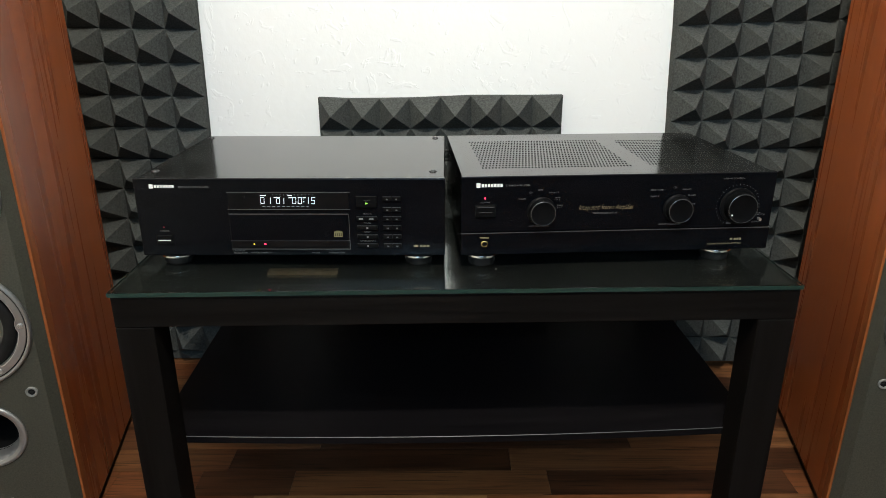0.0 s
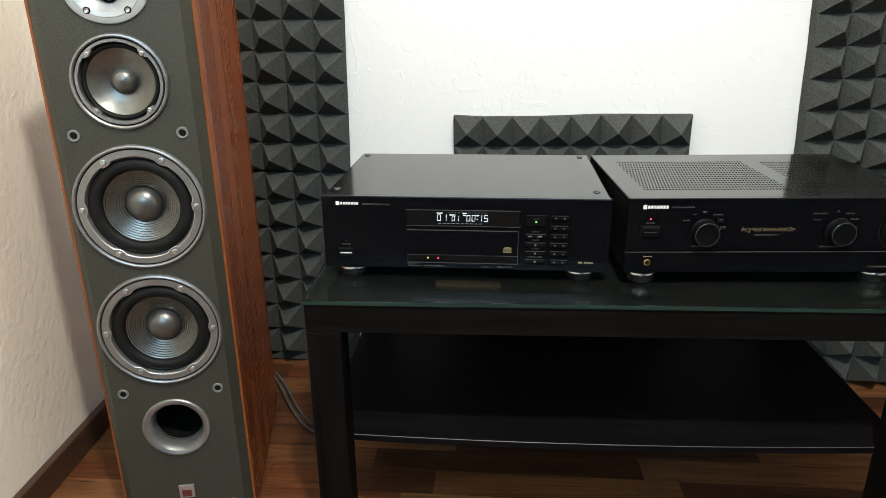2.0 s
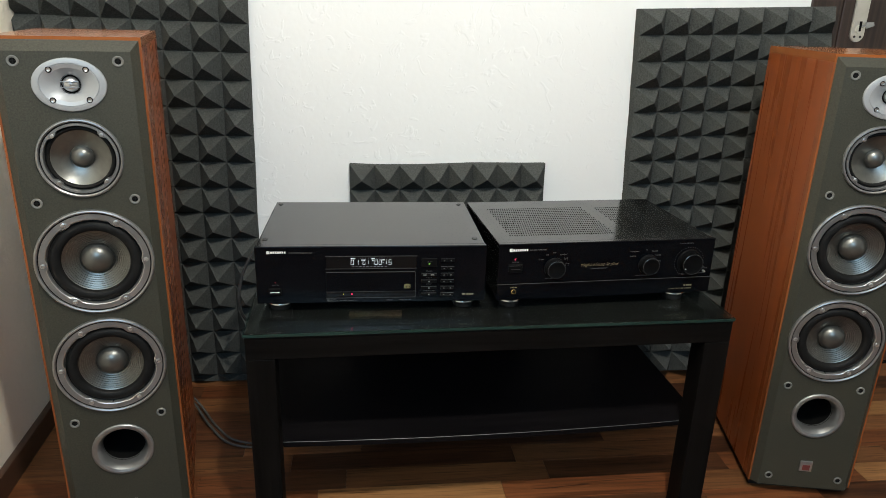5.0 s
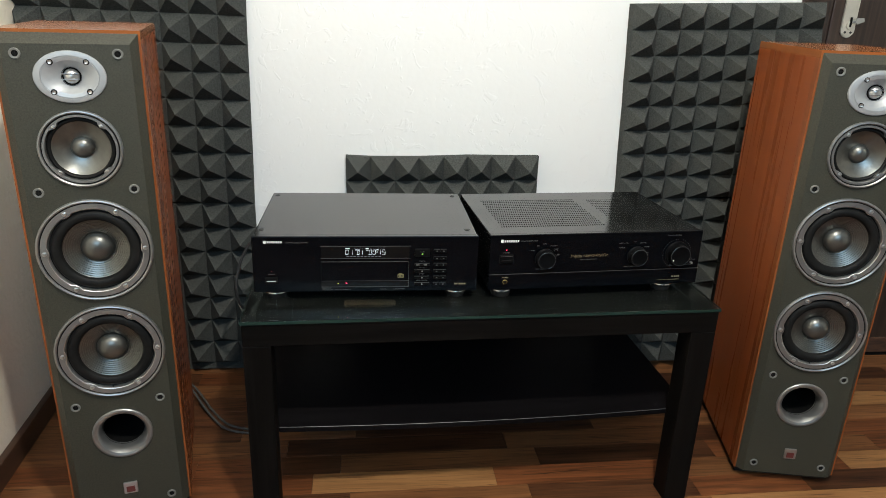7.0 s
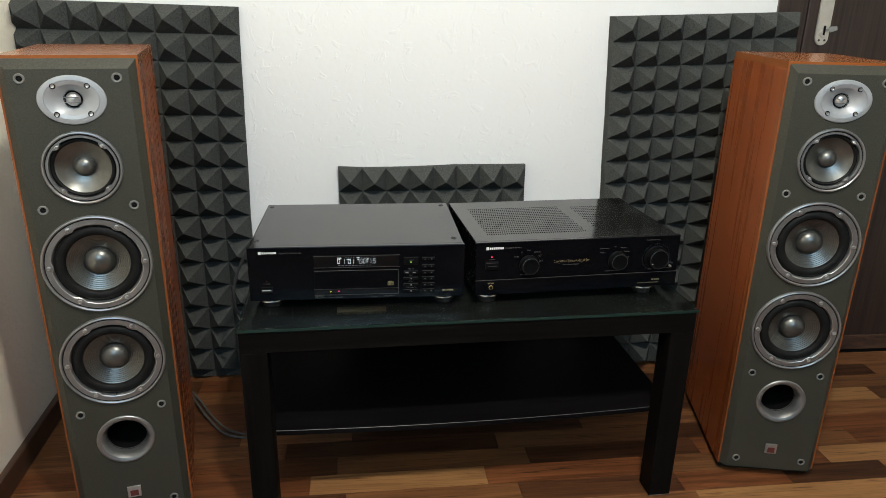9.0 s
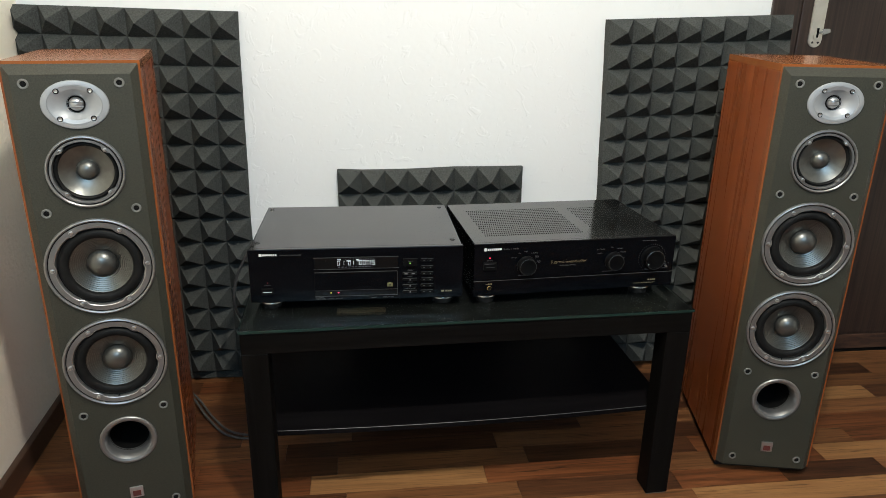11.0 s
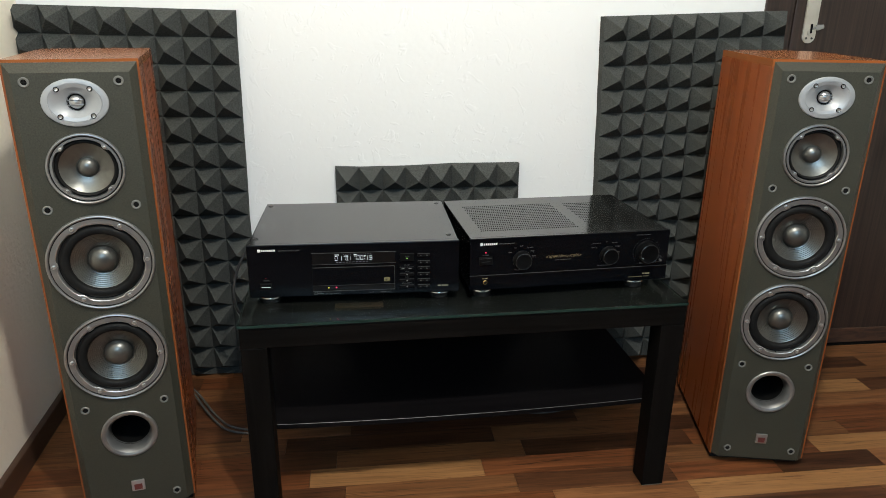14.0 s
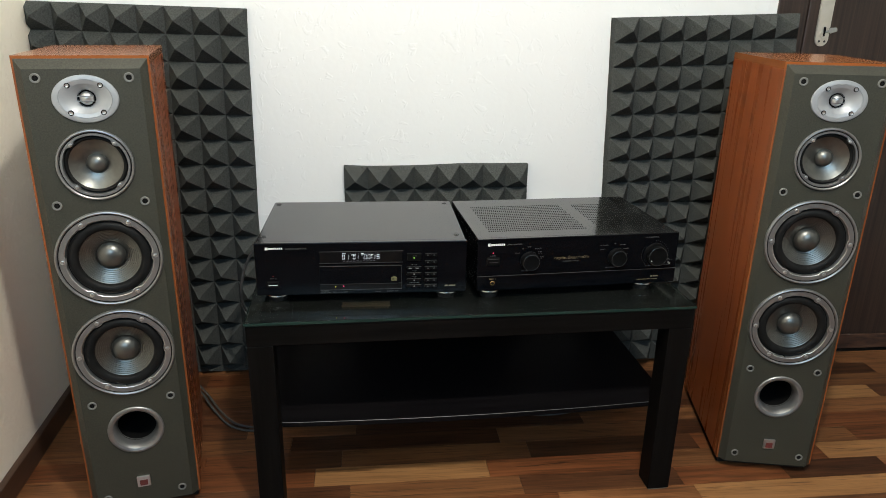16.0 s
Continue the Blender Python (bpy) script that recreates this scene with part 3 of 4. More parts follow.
def build_woofer(spk, cz):
    R = 0.0895
    ang = [radians(a) for a in (0, 60, 120, 180, 240, 300)]
    rows = [(R, 0.0), (R, -0.003), (R - 0.0012, -0.0052), (R - 0.003, -0.006), (R - 0.0048, -0.005), (R - 0.0055, -0.0026), (R - 0.0068, -0.0026), (R - 0.0072, -0.0036)]
    rows += [(0.0738, -0.0036)]
    woofer = part("woofer", lathe(rows, 0, cz, 96, lugs=ang, lug_rows=(8,), lug=0.0034, width=0.10), SILVER, spk, "woofer with satin silver ring")
    # Bevel split off in brighter metal to imitate the lamp's highlight on it.
    part("inner_bevel", lathe([(0.0738, -0.0036), (0.0728, -0.0029), (0.0710, 0.0010), (0.0707, 0.010)], 0, cz, 96, lugs=ang, lug_rows=(0, 1), lug=0.0034, width=0.10), BRIGHT, woofer, "inner bevel in brighter metal for its lamp highlight")
    # Dark ring paints the shade of the shallow groove.
    part("groove_shade", lathe([(R - 0.0050, -0.0029), (R - 0.0071, -0.0029)], 0, cz, 64), DARK, woofer)
    roll = [(0.0735, 0.0046), (0.0706, 0.0042)]
    roll += [(0.0605 + 0.0082 * math.cos(a), 0.004 - 0.0062 * math.sin(a)) for a in [math.pi * k / 12 for k in range(13)]] + [(0.0515, 0.006)]
    part("surround", lathe(roll, 0, cz, 64), RUBBER, woofer, "black rubber surround")
    cone = [(0.0525, 0.0055)]
    steps = 9
    for k in range(steps):
        r0, r1 = 0.052 - 0.0285 * k / steps, 0.052 - 0.0285 * (k + 1) / steps
        y0, y1 = 0.006 + 0.016 * k / steps, 0.006 + 0.016 * (k + 1) / steps
        cone += [(r0, y0), (r0 * 0.25 + r1 * 0.75, y0 * 0.25 + y1 * 0.75 - 0.0003), (r1 + 0.0006, y1 + 0.0007), (r1, y1)]
    cone += [(0.0215, 0.0225)]
    part("cone", lathe(cone, 0, cz, 64), CONE, woofer, "ribbed grey cone")
    cap = [(0.0252 * math.sin(a), 0.0190 - 0.0185 * math.cos(a)) for a in [math.pi / 2 * k / 14 for k in range(15)]]
    part("dust_cap", lathe(cap, 0, cz, 48), DOME, woofer, "grey domed dust cap")
    add_screws(woofer, [(0.0765 * math.cos(a), cz + 0.0765 * math.sin(a)) for a in ang], -0.0034, 0.0041)


def build_speaker(m):
    spk = thing("loudspeaker", m, "tall cherry-veneered tower loudspeaker with a charcoal front, standing on the floor", "loudspeaker", "pair of loudspeakers")
    W, D, Z0, Z1, F = 0.1042, SPEAKER_DEPTH, 0.0195, 0.9102, 0.013
    # hollow veneered cabinet, open towards the front
    for x0 in (-W, W - 0.014):
        part("side_panel", box(x0, x0 + 0.014, F + 0.019, D, Z0, Z1 - 0.0142), CHERRY, spk)
    part("back_panel", box(-W + 0.0142, W - 0.0142, D - 0.015, D, Z0, Z1 - 0.0145), CHERRY, spk)
    part("bottom_panel", box(-W + 0.0142, W - 0.0142, F, D - 0.0152, Z0, Z0 + 0.014), CHERRY, spk)
    part("top_panel", box(-W, W, F, D, Z1 - 0.0142, Z1, 0.0), CHERRY_TOP, spk)
    for x0 in (-W, W - 0.014):
        part("edge_trim", box(x0, x0 + 0.014, F, F + 0.0187, Z0, Z1 - 0.0142), CHERRY_TRIM, spk, "lighter cherry edge trim")
    part("plinth", box(-W + 0.006, W - 0.006, F + 0.012, D - 0.01, 0.0, Z0 - 0.0005, 0.002), PLINTH, spk, "black base")
    # front board: bevelled edges and real openings
    holes = [(0, 0.3672, 0.084, 0.084), (0, 0.5571, 0.084, 0.084), (0, 0.7288, 0.056, 0.056), (0, 0.8409, 0.044, 0.032), (0, 0.1968, 0.044, 0.044)]
    bm = bmesh.new()
    fx, fz0, fz1 = 0.0885, Z0 + 0.002, 0.8896
    ox, oz1 = 0.1007, 0.9053
    loops = [[(-fx, fz0), (fx, fz0), (fx, fz1), (-fx, fz1)]]
    for cx, cz, rx, rz in holes:
        loops.append([(cx + rx * math.cos(2 * math.pi * k / 40), cz + rz * math.sin(2 * math.pi * k / 40)) for k in range(40)])
    edges, corner = [], None
    for lp in loops:
        vs = [bm.verts.new((x, 0, z)) for x, z in lp]
        corner = corner or vs
        edges += [bm.edges.new((vs[k], vs[(k + 1) % len(vs)])) for k in range(len(vs))]
        if len(vs) > 4:
            inner = [bm.verts.new((v.co.x, 0.012, v.co.z)) for v in vs]
            for k in range(len(vs)):
                bm.faces.new((vs[k], vs[(k + 1) % len(vs)], inner[(k + 1) % len(vs)], inner[k]))
    bmesh.ops.triangle_fill(bm, use_beauty=True, use_dissolve=False, edges=edges)
    rim = [bm.verts.new(p) for p in ((-ox, F - 0.001, fz0), (ox, F - 0.001, fz0), (ox, F - 0.001, oz1), (-ox, F - 0.001, oz1))]
    for k in range(4):
        bm.faces.new((corner[k], corner[(k + 1) % 4], rim[(k + 1) % 4], rim[k]))
    wall = [bm.verts.new((v.co.x, F + 0.004, v.co.z)) for v in rim]
    for k in range(4):
        bm.faces.new((rim[k], rim[(k + 1) % 4], wall[(k + 1) % 4], wall[k]))
    bmesh.ops.recalc_face_normals(bm, faces=bm.faces)
    part("baffle", bm, BAFFLE, spk, "charcoal front board with bevelled edges", 20)
    build_woofer(spk, 0.5571)
    build_woofer(spk, 0.3672)
    # midrange
    cz, R = 0.7288, 0.062
    ang = [radians(a) for a in (47, 133, 227, 313)]
    rows = [(R, 0.0), (R, -0.003), (R - 0.0012, -0.005), (R - 0.003, -0.0054), (R - 0.0045, -0.0042), (R - 0.0052, -0.002), (R - 0.0066, -0.002), (R - 0.0072, -0.0042), (0.0516, -0.0042), (0.0508, -0.003), (0.0503, 0.004), (0.0500, 0.010)]
    mid = part("midrange", lathe(rows, 0, cz, 96, lugs=ang, lug_rows=(8, 9, 10), lug=0.0038, width=0.15), SILVER, spk, "midrange driver with satin silver ring")
    # Here too a dark ring deepens the groove by colour.
    part("groove_shade", lathe([(R - 0.0047, -0.0023), (R - 0.0071, -0.0023)], 0, cz, 64), DARK, mid)
    part("surround", lathe([(0.0510, 0.0055), (0.0500, 0.0048), (0.0485, 0.0016), (0.0465, 0.0004), (0.0445, 0.0020), (0.0432, 0.0050), (0.0422, 0.0056)], 0, cz, 56), RUBBER, mid)
    part("cone", lathe([(0.0435, 0.0046), (0.042, 0.0055), (0.034, 0.0105), (0.025, 0.0145), (0.0145, 0.018)], 0, cz, 56), CONE, mid, "smooth grey cone")
    part("dust_cap", lathe([(0.0174 * math.sin(a), 0.0168 - 0.0140 * math.cos(a)) for a in [math.pi / 2 * k / 12 for k in range(13)]], 0, cz, 40), DOME, mid)
    add_screws(mid, [(0.0495 * math.cos(a), cz + 0.0495 * math.sin(a)) for a in ang], -0.004, 0.0032)
    # tweeter: oval horn plate with a small dome behind a bridge
    cz = 0.8409
    bm = bmesh.new()
    prof = [(1.0, 0.0, 1.0), (1.0, -0.002, 1.0), (0.975, -0.0035, 1.0), (0.90, -0.0042, 1.0), (0.815, -0.0044, 1.0), (0.80, -0.0034, 1.0), (0.785, -0.0042, 1.0), (0.62, -0.0022, 0.9), (0.46, 0.003, 0.6), (0.33, 0.0075, 0.3), (0.265, 0.0105, 0.0)]
    n, rings = 72, []
    for s, y, e in prof:
        rx, rz = 0.0512 * s, (0.0395 * e + 0.0512 * (1 - e)) * s
        rings.append([bm.verts.new((rx * math.cos(2 * math.pi * k / n), y, cz + rz * math.sin(2 * math.pi * k / n))) for k in range(n)])
    for r0, r1 in zip(rings, rings[1:]):
        for k in range(n):
            bm.faces.new((r0[k], r0[(k + 1) % n], r1[(k + 1) % n], r1[k]))
    tw = part("tweeter", bm, PALE_SILVER, spk, "oval pale silver tweeter plate")
    part("dome", lathe([(0.0114 * math.sin(a), 0.0105 - 0.0090 * math.cos(a)) for a in [math.pi / 2 * k / 10 for k in range(11)]], 0, cz, 32), BRIGHT, tw, "small metal dome")
    # Throat coloured near-black for the shaded gap around the dome.
    part("throat", lathe([(0.0145, 0.0085), (0.0135, 0.0115), (0.0105, 0.0125), (0.0, 0.0125)], 0, cz, 32), DARK, tw)
    bm = bmesh.new()
    for dz in (0.0042, -0.0042):
        add_box(bm, -0.0125, 0.0125, 0.0006, 0.0022, cz + dz - 0.0008, cz + dz + 0.0008, 0.0004)
    part("bridge", bm, SILVER, tw)
    for x, z in ((-0.025, 0.0225), (0.025, 0.0225), (-0.025, -0.0225), (0.025, -0.0225)):
        # Flat dark disc drawn as the shaded well behind each screw.
        part("screw_well_shade", lathe([(0.0, -0.0046), (0.0043, -0.0046), (0.0046, -0.0036)], x, cz + z, 18), DARK, tw)
        part("screw", lathe([(0.0, -0.0052), (0.0014, -0.0054), (0.0028, -0.0060), (0.0031, -0.0044)], x, cz + z, 16), BRIGHT, tw)
    # bass port
    cz = 0.1968
    port = part("bass_port", lathe([(0.0515, 0.0), (0.0515, -0.0022), (0.050, -0.0036), (0.047, -0.004), (0.0425, -0.0022), (0.039, 0.003), (0.0365, 0.011), (0.0355, 0.022)], 0, cz, 64), SILVER, spk, "flared silver bass port")
    part("tube", lathe([(0.0358, 0.018), (0.0352, 0.06), (0.0352, 0.15), (0.0, 0.15)], 0, cz, 40), DARK, port)
    # sockets for the grille, badge
    for z in (0.8753, 0.6601, 0.2623, 0.0451):
        for x in (-0.0703, 0.0703):
            sock = part("grille_socket", lathe([(0.0082, 0.0), (0.0082, -0.0014), (0.0072, -0.0024), (0.0050, -0.0018), (0.0046, -0.0004)], x, z, 20), SOCKET, spk)
            # Flat dark disc and black cross painted as the socket's shaded opening.
            part("hole_shade", lathe([(0.0, -0.0003), (0.0046, -0.0003)], x, z, 14), DARK, sock)
            cross = bmesh.new()
            add_box(cross, x - 0.0046, x + 0.0046, -0.0010, 0.0, z - 0.0007, z + 0.0007)
            add_box(cross, x - 0.0007, x + 0.0007, -0.0012, 0.0, z - 0.0046, z + 0.0046)
            part("cross", cross, PLINTH, sock, "", 0)
    badge = part("badge", box(-0.0125, 0.0125, -0.003, 0.0005, 0.0625, 0.0874, 0.0012), BRIGHT, spk, "small silver badge with a red field")
    part("red_field", box(-0.0075, 0.0075, -0.0036, -0.0026, 0.0659, 0.0786, 0.0004), RED_BADGE, badge)
    return spk


SPEAKER_DEPTH = 0.345
TRUE_SIZE = Matrix.Scale(1.024, 4)
speaker = build_speaker(pose(-0.6897, 0.0528, 0, 0.1, 0, 10.35) @ TRUE_SIZE)
copy_thing(speaker, pose(0.7020, 0.0352, 0, 0.1, 0, -13.78))

# ---------------------------------------------------------------- table
TOP = 0.452
table = thing("coffee_table", pose(0, 0, 0), "low black-brown coffee table with square legs and a sagging shelf", "table")
part("tabletop", box(-0.45, 0.45, 0.001, 0.551, 0.4015, 0.4452, 0.0015), BLACKBROWN, table)
for x0 in (-0.45, 0.40):
    for y0 in (0.001, 0.501):
        leg = part("leg", box(x0, x0 + 0.05, y0, y0 + 0.05, 0.0022, 0.4012, 0.0015), BLACKBROWN_LEG, table)
        part("glide", box(x0 + 0.003, x0 + 0.047, y0 + 0.001, y0 + 0.047, 0.0, 0.0021, 0.0006), SOCKET, leg, "thin pale plastic glide")
bm = bmesh.new()
N = 24
for layer in (0.0, -0.012):
    for j, y in enumerate((0.0475, 0.0525, 0.0535, 0.4965, 0.498, 0.505)):
        half = 0.447 if j in (2, 3) else 0.3992
        for i in range(N + 1):
            x = -half + 2 * half * i / N
            bm.verts.new((x, y, 0.203 + layer - 0.010 * (1 - (x / 0.45) ** 2) * (1.0 if y < 0.4 else 0.7)))
bm.verts.ensure_lookup_table()
at = lambda l, j, i: bm.verts[(l * 6 + j) * (N + 1) + i]
for j in range(5):
    for i in range(N):
        bm.faces.new((at(0, j, i), at(0, j, i + 1), at(0, j + 1, i + 1), at(0, j + 1, i)))
        bm.faces.new((at(1, j, i), at(1, j + 1, i), at(1, j + 1, i + 1), at(1, j, i + 1)))
    for i, s in ((0, 1), (N, 0)):
        bm.faces.new((at(0, j, i), at(1, j, i), at(1, j + 1, i), at(0, j + 1, i)))
for i in range(N):
    for j in (0, 5):
        bm.faces.new((at(0, j, i), at(1, j, i), at(1, j, i + 1), at(0, j, i + 1)))
bmesh.ops.recalc_face_normals(bm, faces=bm.faces)
shelf = part("shelf", bm, SHELF, table, "thin glossy black shelf, sagging in the middle")
# Thin grey tube imitates the highlight along the shelf's front edge.
bm = bmesh.new()
pts = [(-0.3992 + 0.7984 * i / 16, 0.0473, 0.2022 - 0.010 * (1 - ((-0.3992 + 0.7984 * i / 16) / 0.45) ** 2)) for i in range(17)]
add_tube(bm, pts, 0.0008, 6)
part("edge_highlight", bm, LINE, shelf, "thin grey line drawn as the edge highlight")

glass = solid("glass_plate", box(-0.4515, 0.4515, -0.0015, 0.5515, 0.4456, TOP, 0.0008), GLASS, "clear greenish glass plate lying on the table", "glass plate")
glass.visible_shadow = False
part("polished_edge", box(-0.4515, 0.4515, -0.0022, -0.0017, 0.4460, 0.4516), GLASS_EDGE, glass, "green polished front edge")
for x0 in (-0.4522, 0.4517):
    part("polished_edge", box(x0, x0 + 0.0005, -0.0015, 0.5515, 0.4460, 0.4516), GLASS_EDGE, glass, "green polished side edge")


pad = lathe([(0.0040, 0.0), (0.0044, -0.0005), (0.0052, -0.0005), (0.0056, 0.0)], 0, 0, 24)
bmesh.ops.transform(pad, matrix=pose(0.0255, 0.0175, TOP, -90, 0, 0), verts=pad.verts)
part("pad_ring", pad, BUTTON, glass, "small round pad mark")


# ---------------------------------------------------------------- compact disc player
def foot(parent, x, y, high=0.0164):
    bm = bmesh.new()
    rows = [(0.0, 0.016), (0.0205, 0.016), (0.0215, 0.015), (0.0215, 0.0125), (0.0205, 0.012), (0.0195, 0.011), (0.0195, 0.004), (0.018, 0.0), (0.0, 0.0)]
    b2 = lathe([(r, z) for r, z in rows], 0, 0, 32)
    bmesh.ops.transform(b2, matrix=Matrix.Translation((x, y, 0)) @ pose(0, 0, 0, -90, 0, 0) @ Matrix.Diagonal((1, -1, 1, 1)), verts=b2.verts)
    bmesh.ops.recalc_face_normals(b2, faces=b2.faces)
    for v in b2.verts:
        v.co.z *= high / 0.016
    f = part("foot", b2, RUBBER, parent)
    ring = lathe([(0.0196, 0.0090), (0.0212, 0.0091), (0.0220, 0.0099), (0.0220, 0.0110), (0.0214, 0.0122), (0.0196, 0.0127)], 0, 0, 32)
    bmesh.ops.transform(ring, matrix=Matrix.Translation((x, y, 0)) @ pose(0, 0, 0, -90, 0, 0) @ Matrix.Diagonal((1, -1, 1, 1)), verts=ring.verts)
    bmesh.ops.recalc_face_normals(ring, faces=ring.faces)
    for v in ring.verts:
        v.co.z *= high / 0.0164
    part("ring", ring, CHROME, f, "chrome ring")
    return f


cd = thing("cd_player", pose(-0.2262, 0.0832, TOP, 0, 0, -1.8), "black compact disc player, switched on, standing on the glass plate", "cd player")
H0, H1 = 0.0175, 0.1272
part("cover", box(-0.2085, 0.2085, 0.0125, 0.310, H0, H1 - 0.0008, 0.002), HOUSING, cd, "satin black steel cover")
face = part("front_panel", box(-0.21, 0.21, 0.0, 0.0105, H0, H1, 0.0012), FASCIA, cd, "black brushed front panel")
part("top_edge", box(-0.2085, 0.2085, 0.0014, 0.0098, H1 - 0.0005, H1 + 0.0003, 0.0002), HOUSING, face, "satin top edge")
for x in (-0.172, 0.172):
    for y in (0.027, 0.274):
        foot(cd, x, y, H0 + 0.0002)
for x, y in ((-0.197, 0.046), (0.193, 0.044), (0.192, 0.288), (-0.197, 0.290)):
    b = lathe([(0.0, -0.0022), (0.003, -0.0022), (0.0032, -0.0012), (0.0046, -0.0016), (0.0056, 0.0)], 0, 0, 20)
    bmesh.ops.transform(b, matrix=Matrix.Translation((x, y, H1 - 0.0008)) @ pose(0, 0, 0, -90, 0, 0), verts=b.verts)
    bmesh.ops.recalc_face_normals(b, faces=b.faces)
    part("cover_screw", b, EDGE, cd)


def cx(x):
    return -0.21 + (x + 0.4405) * 0.973


def cz_(z):
    return z - 0.4512


def slab(parent, name, x0, x1, z0, z1, material, proud=0.001, bevel=0.0004, label="", back=0.0005):
    return part(name, box(x0, x1, -proud, back, z0, z1, bevel, 1), material, parent, label)


def bar(parent, x0, x1, z0, z1, material, y=0.0, name="lettering"):
    """A flat printed bar on a front."""
    return part(name, box(x0, x1, y - 0.00025, y + 0.0002, z0, z1), material, parent, "", 0)


# maker's mark: a small emblem and a plain bar
slab(face, "emblem", cx(-0.4185), cx(-0.4130), cz_(0.5648), cz_(0.5705), PRINT_WHITE, 0.0003, 0.0)
for k in range(7):
    q0, q1 = -0.4115 + (-0.383 - -0.4115) * k / 7, -0.4115 + (-0.383 - -0.4115) * (k + 0.74) / 7
    slab(face, "maker_mark", cx(q0), cx(q1), cz_(0.5658), cz_(0.5696), PRINT_WHITE, 0.0003, 0.0)
add_text(face, "COMPACT DISC PLAYER", cx(-0.378), cz_(0.5655), 0, 0.041, 0.0024, PRINT_DIM)
# power
slab(face, "led", cx(-0.4065), cx(-0.4051), cz_(0.5093), cz_(0.5107), RED_DIM, 0.0008, 0.0003)
add_text(face, "POWER", cx(-0.412), cz_(0.5035), 0, 0.0125, 0.002, PRINT_DIM)
slab(face, "button_frame", cx(-0.419), cx(-0.394), cz_(0.4848), cz_(0.4992), DARK, 0.0006)
pw = slab(face, "power_button", cx(-0.4178), cx(-0.3952), cz_(0.4858), cz_(0.4982), BUTTON, 0.0026, 0.0006)
slab(pw, "mark", cx(-0.4155), cx(-0.3975), cz_(0.4908), cz_(0.4922), PRINT_WHITE, 0.0029, 0.0, back=-0.002)
# display window
win = slab(face, "display_window", cx(-0.311), cx(-0.1425), cz_(0.536), cz_(0.559), GLOSS, 0.0012, 0.0005, "gloss black display window")
for z in (0.5352, 0.5592):
    slab(face, "trim_line", cx(-0.3125), cx(-0.141), cz_(z), cz_(z + 0.0007), LINE, 0.0014, 0.0)
WY = -0.0012


def seven(ch, x, z, w, h, t=0.00075):
    seg = {"0": "abcdef", "1": "bc", "5": "acdfg"}[ch]
    place = {"a": (0, w, h - t, h), "d": (0, w, 0, t), "g": (0, w, h / 2 - t / 2, h / 2 + t / 2), "b": (w - t, w, h / 2, h), "c": (w - t, w, 0, h / 2), "f": (0, t, h / 2, h), "e": (0, t, 0, h / 2)}
    bm = bmesh.new()
    for s in seg:
        x0, x1, z0, z1 = place[s]
        add_box(bm, x + x0 + 0.00012, x + x1 - 0.00012, WY - 0.0003, WY + 0.0002, z + z0 + 0.00012, z + z1 - 0.00012)
    for v in bm.verts:
        v.co.x += (v.co.z - z) * 0.06
    part("digit", bm, DIGIT, win, "", 0)


DX, DZ = cx(-0.2655), cz_(0.5435)
for ch, off, w, h in (("0", 0.0, 0.0052, 0.0094), ("1", 0.0095, 0.0042, 0.0094), ("0", 0.0215, 0.0044, 0.0078), ("1", 0.0285, 0.0034, 0.0078), ("0", 0.0430, 0.0052, 0.0094), ("0", 0.0505, 0.0052, 0.0094), ("1", 0.0600, 0.0052, 0.0094), ("5", 0.0685, 0.0052, 0.0094)):
    seven(ch, DX + off, DZ, w, h)
for dz in (0.0028, 0.0065):
    bar(win, DX + 0.0582, DX + 0.0592, DZ + dz, DZ + dz + 0.001, DIGIT, WY, "colon_dot")
for off, w, z in ((0.0, 0.0082, 0.0112), (0.0375, 0.0058, 0.0112), (0.0185, 0.0085, 0.0086), (0.0385, 0.0042, 0.0082), (0.0575, 0.0042, 0.0086)):
    bar(win, DX + off, DX + off + w, DZ + z, DZ + z + 0.0011, DIGIT, WY, "indicator")
for k in range(12):
    bar(win, DX + 0.0165 + k * 0.0049, DX + 0.018 + k * 0.0049, DZ + 0.0124, DZ + 0.0131, DIGIT_DIM, WY, "indicator")
    if k < 10:
        bar(win, DX + 0.002 + k * 0.0066, DX + 0.006 + k * 0.0066, DZ - 0.0042, DZ - 0.0034, DIGIT_DIM, WY, "indicator")
slab(win, "sensor", cx(-0.2895), cx(-0.2865), cz_(0.5515), cz_(0.5545), BUTTON, 0.0018, 0.0003, back=-0.0008)
# disc tray
slab(face, "tray_gap", cx(-0.3125), cx(-0.1435), cz_(0.4785), cz_(0.5305), DARK, 0.0004, 0.0)
tray = slab(face, "disc_tray", cx(-0.3112), cx(-0.1448), cz_(0.4912), cz_(0.5292), FASCIA, 0.0022, 0.0007, "disc tray door")
slab(tray, "tray_lip", cx(-0.3112), cx(-0.1448), cz_(0.5288), cz_(0.5296), LINE, 0.0023, 0.0, back=-0.001)
slab(face, "lower_strip", cx(-0.3105), cx(-0.1465), cz_(0.4812), cz_(0.4902), GLOSS, 0.0014, 0.0005)
slab(face, "trim_line", cx(-0.3125), cx(-0.1435), cz_(0.4780), cz_(0.4787), LINE, 0.0016, 0.0)
slab(face, "trim_line", cx(-0.3125), cx(-0.1435), cz_(0.4903), cz_(0.4908), LINE, 0.0016, 0.0)
slab(face, "trim_line", cx(-0.1441), cx(-0.1435), cz_(0.4787), cz_(0.5285), LINE, 0.0008, 0.0)
